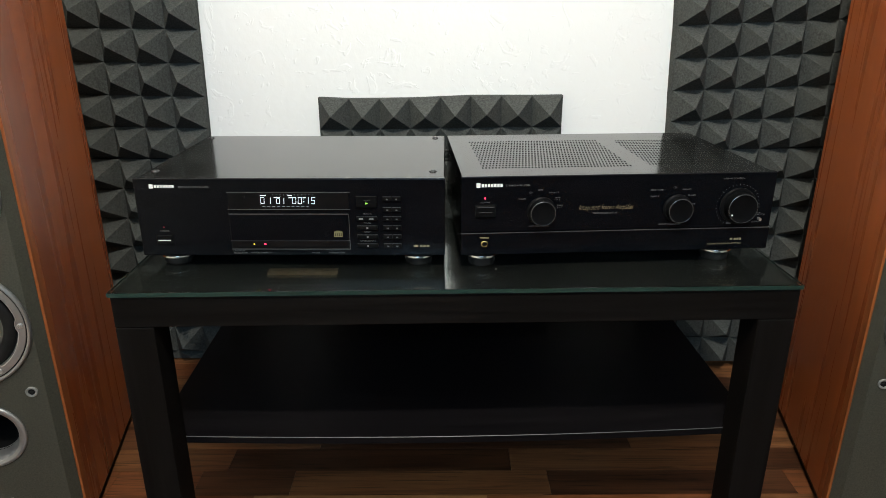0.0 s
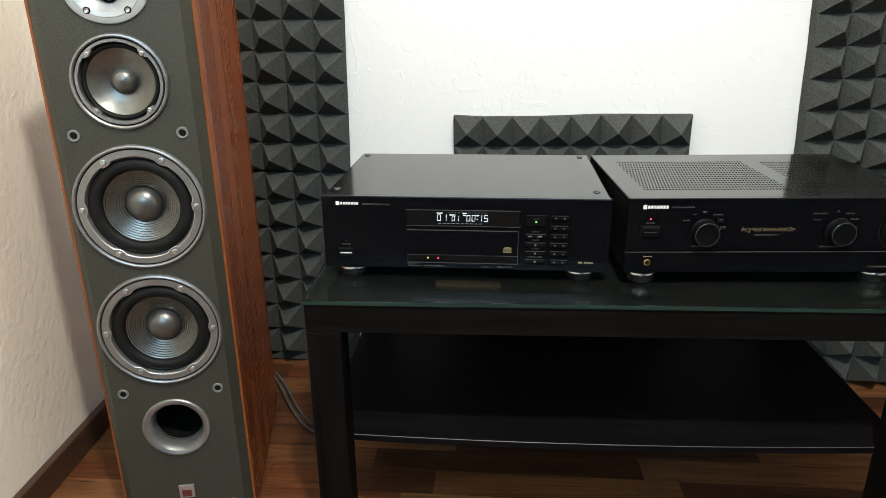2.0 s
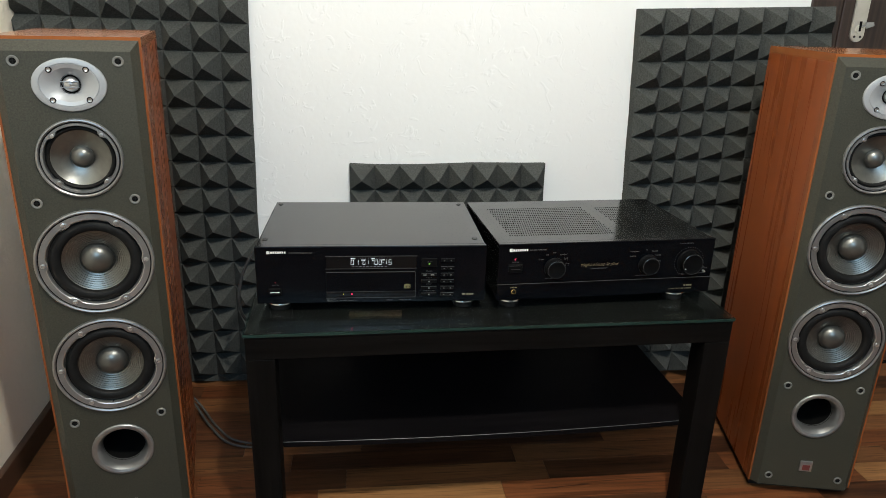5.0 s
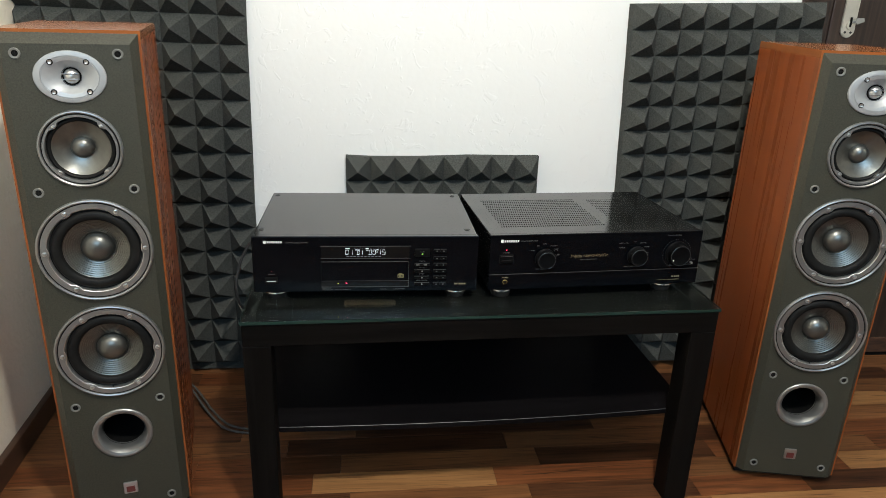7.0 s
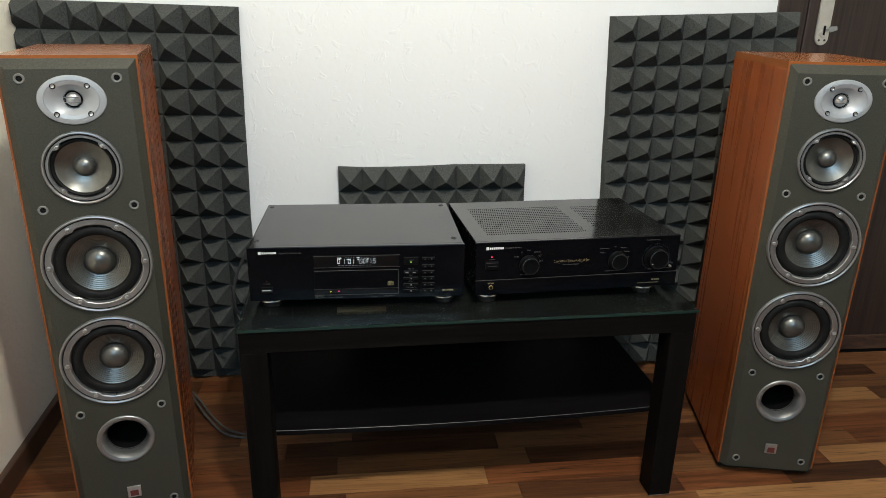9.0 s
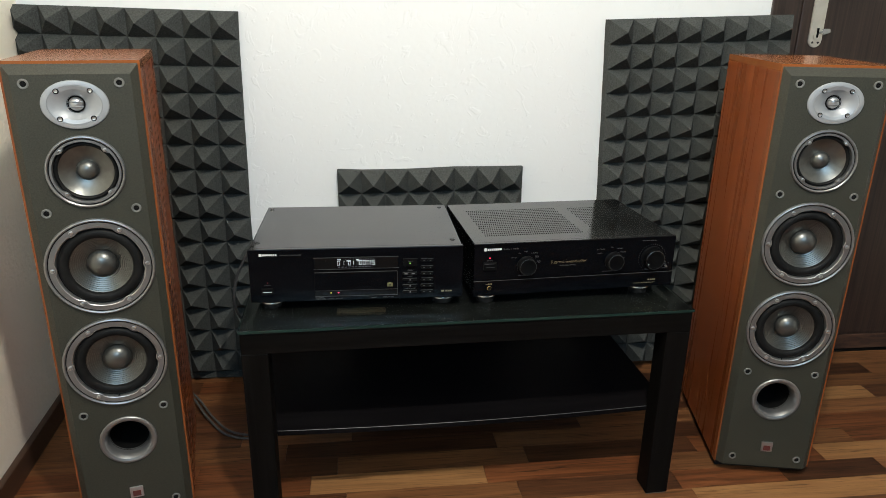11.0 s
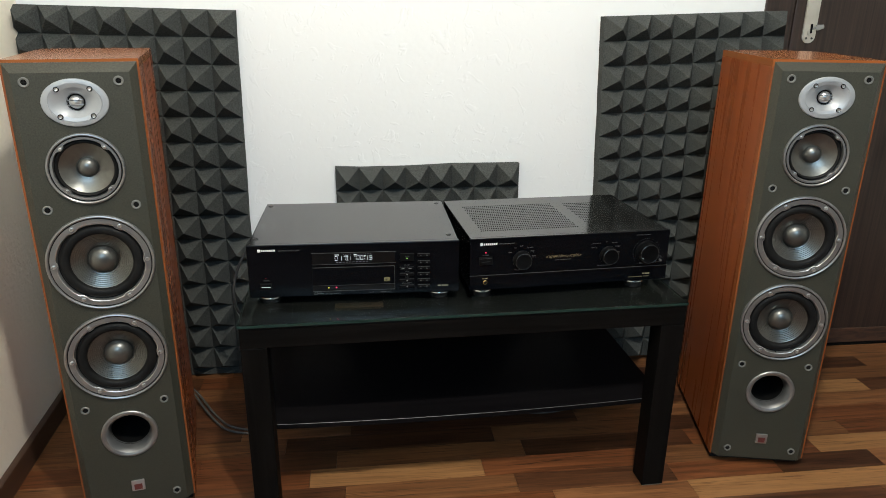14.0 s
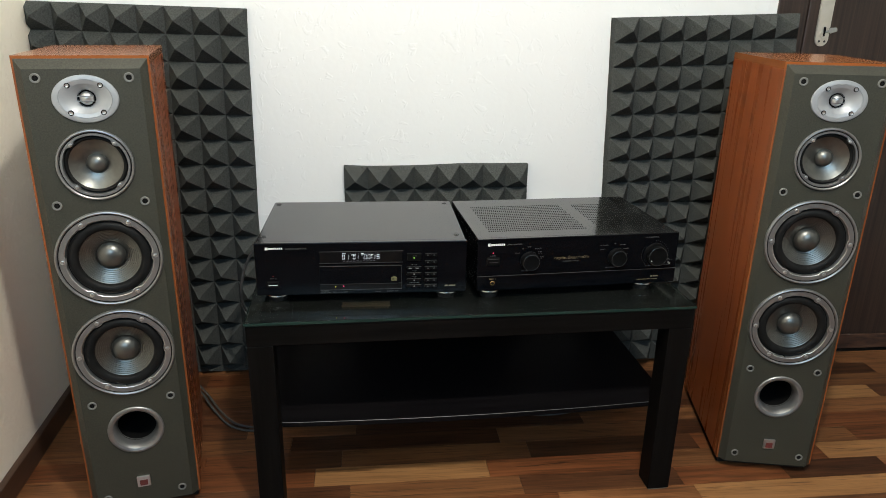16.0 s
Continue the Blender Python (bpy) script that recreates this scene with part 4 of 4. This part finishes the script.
slab(face, "led", cx(-0.281), cx(-0.279), cz_(0.4850), cz_(0.4868), YELLOW_LED, 0.0022, 0.0003, back=-0.001)
slab(face, "led", cx(-0.2655), cx(-0.2630), cz_(0.4848), cz_(0.4872), RED_LED, 0.0022, 0.0003, back=-0.001)
mk = slab(tray, "disc_mark", cx(-0.1655), cx(-0.1535), cz_(0.4965), cz_(0.5045), OLIVE, 0.0024, 0.0, back=-0.0018)
for k, (a, b) in enumerate(((0.12, 0.2), (0.34, 0.42), (0.58, 0.66), (0.8, 0.88))):
    bar(mk, cx(-0.1655 + 0.012 * a), cx(-0.1655 + 0.012 * b), cz_(0.498), cz_(0.502), DARK, -0.0025, "mark")
bar(tray, cx(-0.1625), cx(-0.1565), cz_(0.5045), cz_(0.5056), OLIVE, -0.0023, "mark")
add_text(face, "OUTPUT\nSELECTOR", cx(-0.311), cz_(0.4715), 0, 0.0195, 0.0055, PRINT_DIM)
add_text(face, "DIGITAL / ANALOG", cx(-0.286), cz_(0.4718), 0, 0.029, 0.0022, PRINT_DIM)
add_text(face, "PAUSE", cx(-0.1985), cz_(0.4718), 0, 0.011, 0.0022, PRINT_DIM)
add_text(face, "DISPLAY OFF", cx(-0.174), cz_(0.4718), 0, 0.022, 0.0022, PRINT_DIM)
# keys
play = slab(face, "play_button", cx(-0.1325), cx(-0.1035), cz_(0.5385), cz_(0.5545), BUTTON, 0.003, 0.0008)
add_text(play, "PLAY", cx(-0.1215), cz_(0.5478), -0.003, 0.0085, 0.002, PRINT_DIM)
bm = bmesh.new()
tri = [bm.verts.new((cx(-0.1193), -0.0034, cz_(z))) for z in (0.5432, 0.5462)] + [bm.verts.new((cx(-0.1158), -0.0034, cz_(0.5447)))]
fce = bm.faces.new(tri)
ext = bmesh.ops.extrude_face_region(bm, geom=[fce])
bmesh.ops.translate(bm, verts=[v for v in ext["geom"] if isinstance(v, bmesh.types.BMVert)], vec=(0, 0.0006, 0))
bmesh.ops.recalc_face_normals(bm, faces=bm.faces)
part("play_light", bm, GREEN_LED, play, "green arrow", 0)
for top, label in ((0.526, "TRACK"), (0.513, "PAUSE"), (0.500, "STOP"), (0.487, "OPEN/CLOSE")):
    wide = label in ("TRACK", "OPEN/CLOSE")
    key = slab(face, "key", cx(-0.133), cx(-0.1035), cz_(top - 0.0058), cz_(top), BUTTON, 0.003, 0.0007)
    # Grey strip paints the highlight on the key's top edge.
    slab(key, "key_highlight", cx(-0.1326), cx(-0.1039), cz_(top - 0.0006), cz_(top - 0.0001), LINE, 0.0031, 0.0, back=-0.002)
    mw = 0.021 if label == "OPEN/CLOSE" else (0.0125 if label == "TRACK" else 0.0095)
    add_text(face, label, cx(-0.118) - mw / 2, cz_(top + 0.0022), 0, mw, 0.0021, PRINT_DIM)
    if label == "TRACK":
        for q in (-0.1265, -0.112):
            bar(key, cx(q - 0.003), cx(q + 0.003), cz_(top - 0.0042), cz_(top - 0.0024), PRINT, -0.003, "symbol")
    else:
        bar(key, cx(-0.1193), cx(-0.1168), cz_(top - 0.0046), cz_(top - 0.0022), PRINT, -0.003, "symbol")
for top in (0.554, 0.539, 0.526, 0.513, 0.500, 0.487):
    for q in (-0.0957, -0.0828):
        key = slab(face, "number_key", cx(q), cx(q + 0.0124), cz_(top - 0.0066), cz_(top), BUTTON, 0.0026, 0.0006)
        # Same painted highlight along the top of the number key.
        slab(key, "key_highlight", cx(q + 0.0004), cx(q + 0.012), cz_(top - 0.0006), cz_(top - 0.0001), LINE, 0.0027, 0.0, back=-0.002)
        w = 0.0014
        bar(key, cx(q + 0.0062 - w), cx(q + 0.0062 + w), cz_(top - 0.0048), cz_(top - 0.0030), PRINT_DIM, -0.0026, "symbol")
for x0, x1 in ((0.0, 0.0062), (0.0085, 0.0122), (0.0132, 0.0170), (0.0180, 0.0218)):
    bar(face, cx(-0.0535) + x0, cx(-0.0535) + x1, cz_(0.4812), cz_(0.4842), GOLD_DIM)
# Plate added out of direct sight so the glass mirrors a tan bar.
part("glow_plate", box(-0.045, 0.055, 0.012, 0.034, H0 - 0.0030, H0 - 0.0002, 0.001), COPPER, cd, "added copper-coloured plate for the tan glow in the glass")

# ---------------------------------------------------------------- amplifier
amp = thing("amplifier", pose(0.2220, 0.0790, TOP, 0, 0, 2.2), "black integrated stereo amplifier with perforated cover on the glass plate", "amplifier")
A0, A1, AW = 0.0200, 0.1302, 0.217
part("cover", box(-AW + 0.0015, AW - 0.0015, 0.0110, 0.302, A0, A1 - 0.0008, 0.002), HOUSING, amp, "satin black steel cover")
face = part("front_panel", box(-AW, AW, 0.0, 0.009, 0.0523, A1, 0.0012), FASCIA, amp, "black brushed front panel")
part("top_edge", box(-AW + 0.0015, AW - 0.0015, 0.0012, 0.0084, A1 - 0.0005, A1 + 0.0003, 0.0002), HOUSING, face, "satin top edge")
low = part("lower_panel", box(-AW, AW, -0.0015, 0.009, A0, 0.0517, 0.001), FASCIA, amp, "lower front panel")
slab(low, "trim_line", -AW, AW, 0.0511, 0.0520, LINE, 0.0022, 0.0, back=-0.001)
for x in (-0.185, 0.155):
    for y in (0.026, 0.262):
        foot(amp, x, y, A0 + 0.0002)


# Near-black discs just above the cover paint the dark depth of vent holes.
def holes(x0, x1, y0, y1, cover):
    bm = bmesh.new()
    verts, faces = [], []
    row = 0
    y = y0
    while y < y1:
        x = x0 + (0.00235 if row % 2 else 0.0)
        while x < x1:
            b = len(verts)
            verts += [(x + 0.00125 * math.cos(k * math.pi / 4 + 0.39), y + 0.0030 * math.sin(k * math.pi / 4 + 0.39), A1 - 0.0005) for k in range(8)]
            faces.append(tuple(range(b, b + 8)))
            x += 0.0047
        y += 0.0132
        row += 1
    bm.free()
    me = bpy.data.meshes.new("vent_shade_discs")
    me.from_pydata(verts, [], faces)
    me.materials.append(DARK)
    ob = new("vent_shade_discs", me)
    ob.parent = cover
    return tagged(ob, "staggered flat dark discs drawn as the shaded vent holes", "", "", "stuff")


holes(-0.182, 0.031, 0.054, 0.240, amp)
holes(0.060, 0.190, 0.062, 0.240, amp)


def ax(u):
    return u * 0.982 - 0.216


def az(z):
    return 0.0190 + (z - 0.462) * 1.0045


slab(face, "emblem", ax(0.0198), ax(0.0252), az(0.5578), az(0.5642), PRINT_WHITE, 0.0003, 0.0)
for k in range(7):
    q0, q1 = 0.0267 + (0.0568 - 0.0267) * k / 7, 0.0267 + (0.0568 - 0.0267) * (k + 0.74) / 7
    slab(face, "maker_mark", ax(q0), ax(q1), az(0.5586), az(0.5629), PRINT_WHITE, 0.0003, 0.0)
add_text(face, "STEREO AMPLIFIER", ax(0.060), az(0.5592), 0, 0.0325, 0.0022, PRINT_DIM)
slab(face, "led", ax(0.0309), ax(0.0331), az(0.5420), az(0.5442), RED_LED, 0.0008, 0.0003)
add_text(face, "POWER", ax(0.026), az(0.5365), 0, 0.0125, 0.002, PRINT_DIM)
slab(face, "button_frame", ax(0.0180), ax(0.0470), az(0.5160), az(0.5345), DARK, 0.0006)
pw = slab(face, "power_button", ax(0.0192), ax(0.0458), az(0.5172), az(0.5332), BUTTON, 0.003, 0.0008)
bar(pw, ax(0.0205), ax(0.0445), az(0.5308), az(0.5316), LINE, -0.003, "mark")
bar(pw, ax(0.0232), ax(0.0418), az(0.5238), az(0.5245), LINE, -0.003, "mark")


def knob(name, u, z, r, length, skirt):
    x, zz = ax(u), az(z)
    k = part(name, lathe([(skirt, 0.0), (skirt, -0.002), (skirt - 0.0012, -0.0032), (r + 0.0006, -0.0036), (r, -0.005), (r, -length + 0.0015), (r - 0.0004, -length + 0.0004), (r - 0.0012, -length), (r - 0.003, -length + 0.0006), (0.0, -length + 0.0008)], x, zz, 56), BUTTON, face, "black turning knob")
    # Lighter metal all round stands in for the knob's edge highlight.
    part("rim", lathe([(r - 0.0002, -length + 0.0012), (r + 0.00005, -length + 0.0004), (r - 0.0008, -length - 0.0001), (r - 0.0012, -length + 0.0001)], x, zz, 56), EDGE, k, "thin lighter rim drawn as the edge highlight")
    return k, x, zz


knob("selector_knob", 0.1105, 0.524, 0.0172, 0.015, 0.0198)
knob("selector_knob", 0.303, 0.524, 0.0170, 0.015, 0.0198)
vk, vx, vz = knob("volume_knob", 0.390, 0.526, 0.0205, 0.017, 0.0255)
part("pointer_dot", lathe([(0.0, -0.0174), (0.0012, -0.0173), (0.0013, -0.0162)], vx - 0.0145, vz - 0.0088, 12), PRINT_WHITE, vk)
for k in range(31):
    a = radians(235 - k * 9.6)
    q = 0.0300
    b = box(-0.0003, 0.0003, -0.0003, 0.0002, -0.0011 if k % 5 == 0 else -0.0006, 0.0011 if k % 5 == 0 else 0.0006)
    bmesh.ops.transform(b, matrix=Matrix.Translation((vx + q * math.cos(a), 0, vz + q * math.sin(a))) @ pose(0, 0, 0, 0, 90 - math.degrees(a), 0), verts=b.verts)
    part("scale_mark", b, PRINT_DIM, face, "", 0)
add_text(face, "VOLUME CONTROL", ax(0.364), az(0.5635), 0, 0.031, 0.0021, PRINT_DIM)
for body, u0, z, w in (("TUNER", 0.078, 0.540, 0.0105), ("CD", 0.0925, 0.549, 0.0045), ("OFF", 0.105, 0.5525, 0.0068), ("SOURCE", 0.120, 0.5485, 0.0135), ("TAPE\n1 > 2", 0.128, 0.5385, 0.008), ("TAPE\n2 > 1", 0.132, 0.5275, 0.008),
                       ("DAT/TAPE 1", 0.263, 0.5495, 0.0195), ("CD", 0.2945, 0.5525, 0.0045), ("PHONO", 0.308, 0.5495, 0.0120), ("TUNER", 0.316, 0.5412, 0.0120), ("TAPE 2", 0.263, 0.5405, 0.012), ("LINE", 0.3225, 0.529, 0.0055),
                       ("REC SELECTOR", 0.094, 0.5015, 0.0275), ("INPUT SELECTOR", 0.279, 0.5005, 0.031), ("SUPER LINEAR CIRCUIT", 0.184, 0.5185, 0.0335), ("TONE\nSELECTOR", 0.4155, 0.5115, 0.016), ("DEFEAT", 0.4135, 0.5012, 0.015)):
    add_text(face, body, ax(u0), az(z), 0, w, 0.0048 if "\n" in body else 0.0021, PRINT_DIM)
bar(face, ax(0.3765), ax(0.3835), az(0.5), az(0.503), PRINT_DIM, 0.0, "lettering")
add_text(face, "Integrated Stereo Amplifier", ax(0.1635), az(0.5225), 0, 0.0765, 0.0088, GOLD, shear=0.45, thin=0.03, label="gold slanted lettering")
part("tone_switch", lathe([(0.0, -0.006), (0.0018, -0.006), (0.0021, -0.0045), (0.0021, 0.0)], ax(0.423), az(0.507), 16), BRIGHT, face)
jack = part("headphone_socket", lathe([(0.0048, -0.0015), (0.0048, -0.0028), (0.0042, -0.0034), (0.0034, -0.0032), (0.0032, -0.0016)], ax(0.0318), az(0.479), 28), GOLD_RING, low, "gold-plated socket")
# Dark disc closes the socket and imitates its shaded bore.
part("hole_shade", lathe([(0.0, -0.0017), (0.0036, -0.0017)], ax(0.0318), az(0.479), 20), DARK, jack)
add_text(low, "PHONES", ax(0.0255), az(0.4868), -0.0015, 0.0125, 0.002, GOLD)
for x0, x1 in ((0.0, 0.0036), (0.0056, 0.0086), (0.0096, 0.0126), (0.0136, 0.0165)):
    bar(low, ax(0.385) + x0, ax(0.385) + x1, az(0.4766), az(0.4796), GOLD_DIM, -0.0015)
add_text(low, "CLEAN GROUND SYSTEM", ax(0.353), az(0.4706), -0.0015, 0.0475, 0.0021, GOLD_DIM)

# ---------------------------------------------------------------- cables
def cable(points, radius, material, label):
    return solid("cable", add_tube(bmesh.new(), points, radius), material, label, "cable", "", 60)


cable([(-0.75, 0.5517, 0.05), (-0.7, 0.531, 0.032), (-0.665, 0.4947, 0.02), (-0.615, 0.4117, 0.01), (-0.555, 0.3392, 0.0045), (-0.47, 0.3236, 0.0045), (-0.36, 0.3858, 0.0045)], 0.0029, CABLE, "grey loudspeaker cable lying on the floor behind a loudspeaker")
cable([(-0.75, 0.5673, 0.045), (-0.69, 0.5393, 0.026), (-0.652, 0.4999, 0.013), (-0.602, 0.419, 0.0045), (-0.545, 0.3516, 0.0045), (-0.46, 0.336, 0.0045), (-0.35, 0.3983, 0.0045)], 0.0029, CABLE, "grey loudspeaker cable lying on the floor behind a loudspeaker")
cable([(-0.42, 0.40, 0.475), (-0.455, 0.415, 0.478), (-0.4835, 0.42, 0.456), (-0.505, 0.42, 0.42), (-0.519, 0.42, 0.38), (-0.525, 0.42, 0.335), (-0.519, 0.44, 0.285), (-0.49, 0.50, 0.22), (-0.45, 0.545, 0.17)], 0.0036, CABLE_DARK, "dark grey mains cable hanging down beside the table")
cable([(0.17, 0.3599, 0.0055), (0.21, 0.3236, 0.0055), (0.28, 0.3153, 0.0055), (0.36, 0.334, 0.0055), (0.44, 0.3703, 0.0055), (0.53, 0.4688, 0.0055)], 0.0036, CABLE, "grey cable lying on the floor under the table")
cable([(-0.04, 0.39, 0.545), (-0.018, 0.43, 0.542), (0.012, 0.435, 0.54), (0.05, 0.385, 0.535)], 0.003, CABLE_BLACK, "black signal cable joining the two devices")
cable([(-0.05, 0.39, 0.53), (-0.016, 0.42, 0.527), (0.014, 0.425, 0.526), (0.06, 0.385, 0.522)], 0.003, CABLE_BLACK, "black signal cable joining the two devices")

# ---------------------------------------------------------------- laminate floor
floor = tagged(new("floor"), "walnut laminate floor of dark and honey-coloured strips", "floor", "", "structure")
floor.matrix_world = pose(0.1, 0.277, 0, 0, 0, -1.3)
PITCH = 0.0648
FIXED = {
    -4: [(-0.6, "mid"), (-0.2, "red"), (0.25, "dark"), (0.70, "mid"), (1.02, "dark"), (1.22, "mid")],
    -3: [(-0.5, "dark"), (0.0, "mid"), (0.5, "red"), (0.88, "mid"), (1.30, "red")],
    -2: [(-0.6, "mid"), (-0.2, "dark"), (0.33, "dark"), (0.75, "light"), (1.132, "dark"), (1.45, "red")],
    -1: [(-0.62, "mid"), (-0.35, "dark"), (0.244, "mid"), (0.60, "dark"), (0.90, "mid"), (1.18, "red")],
    0: [(-0.85, "mid"), (-0.507, "dark"), (0.009, "mid"), (0.46, "dark"), (0.80, "red"), (1.15, "dark")],
    1: [(-0.70, "red"), (-0.55, "dark"), (-0.382, "mid"), (0.072, "dark"), (0.50, "red"), (0.76, "mid"), (0.925, "red"), (1.25, "dark")],
    2: [(-0.80, "red"), (-0.441, "light"), (-0.040, "red"), (0.40, "mid"), (0.62, "red"), (0.798, "light"), (1.20, "mid")],
    3: [(-0.75, "dark"), (-0.36, "mid"), (0.027, "dark"), (0.40, "red"), (0.66, "dark"), (0.920, "mid"), (1.25, "dark")],
    4: [(-0.70, "mid"), (-0.32, "red"), (0.102, "mid"), (0.42, "light"), (0.94, "mid"), (1.2, "dark")],
    5: [(-0.7, "mid"), (-0.25, "red"), (0.04, "dark"), (0.45, "dark"), (0.852, "mid"), (1.1, "red")],
}
rnd = random.Random(7)
near, rest_v, rest_f = [], [], []
for row in range(-6, 60):
    y1 = -row * PITCH
    y0 = y1 - PITCH
    lo, hi = -1.16, 2.14
    cuts = []
    if row in FIXED:
        first = FIXED[row][0][0]
        x = first - rnd.uniform(0.3, 0.5)
        cuts = [(lo, "mid"), (x, rnd.choice(["dark", "mid", "red"]))] + list(FIXED[row])
        x = cuts[-1][0] + rnd.uniform(0.3, 0.5)
    else:
        x = lo
    while x < hi:
        cuts.append((x, rnd.choice(["dark", "dark", "dark", "mid", "mid", "red", "red", "light"])))
        x += rnd.uniform(0.26, 0.48)
    cuts = [c for c in cuts if c[0] >= lo] + [(hi, "")]
    for (a, tone), (b, _) in zip(cuts, cuts[1:]):
        if -6 < row < 12 and a < 1.75:
            near.append((a, b, y0, y1, tone))
        else:
            k = len(rest_v)
            rest_v += [(a + 0.0002, y0 + 0.0002, 0), (b - 0.0002, y0 + 0.0002, 0), (b - 0.0002, y1 - 0.0002, 0), (a + 0.0002, y1 - 0.0002, 0)]
            rest_f.append((k, k + 1, k + 2, k + 3))
part("underlay", box(-1.17, 2.16, -3.80, 0.46, -0.02, -0.0035), DARK, floor)
me = bpy.data.meshes.new("far_strips")
me.from_pydata(rest_v, [], rest_f)
me.materials.append(MIXED)
ob = new("far_strips", me)
ob.parent = floor
tagged(ob, "walnut laminate strips in the rest of the room", "", "", "stuff")
for a, b, y0, y1, tone in near:
    g = 0.0002
    bm = bmesh.new()
    hx, hy = (b - a) / 2 - g, (y1 - y0) / 2 - g
    top = [bm.verts.new(p) for p in ((-hx + 0.0001, -hy + 0.0001, 0), (hx - 0.0001, -hy + 0.0001, 0), (hx - 0.0001, hy - 0.0001, 0), (-hx + 0.0001, hy - 0.0001, 0))]
    side = [bm.verts.new(p) for p in ((-hx, -hy, -0.0003), (hx, -hy, -0.0003), (hx, hy, -0.0003), (-hx, hy, -0.0003))]
    under = [bm.verts.new(p) for p in ((-hx, -hy, -0.0034), (hx, -hy, -0.0034), (hx, hy, -0.0034), (-hx, hy, -0.0034))]
    bm.faces.new(top)
    for k in range(4):
        j = (k + 1) % 4
        bm.faces.new((side[k], side[j], top[j], top[k]))
        bm.faces.new((under[k], under[j], side[j], side[k]))
    ob = part("strip", bm, PLANK[tone], floor, "", 0)
    ob.location = ((a + b) / 2, (y0 + y1) / 2, 0)
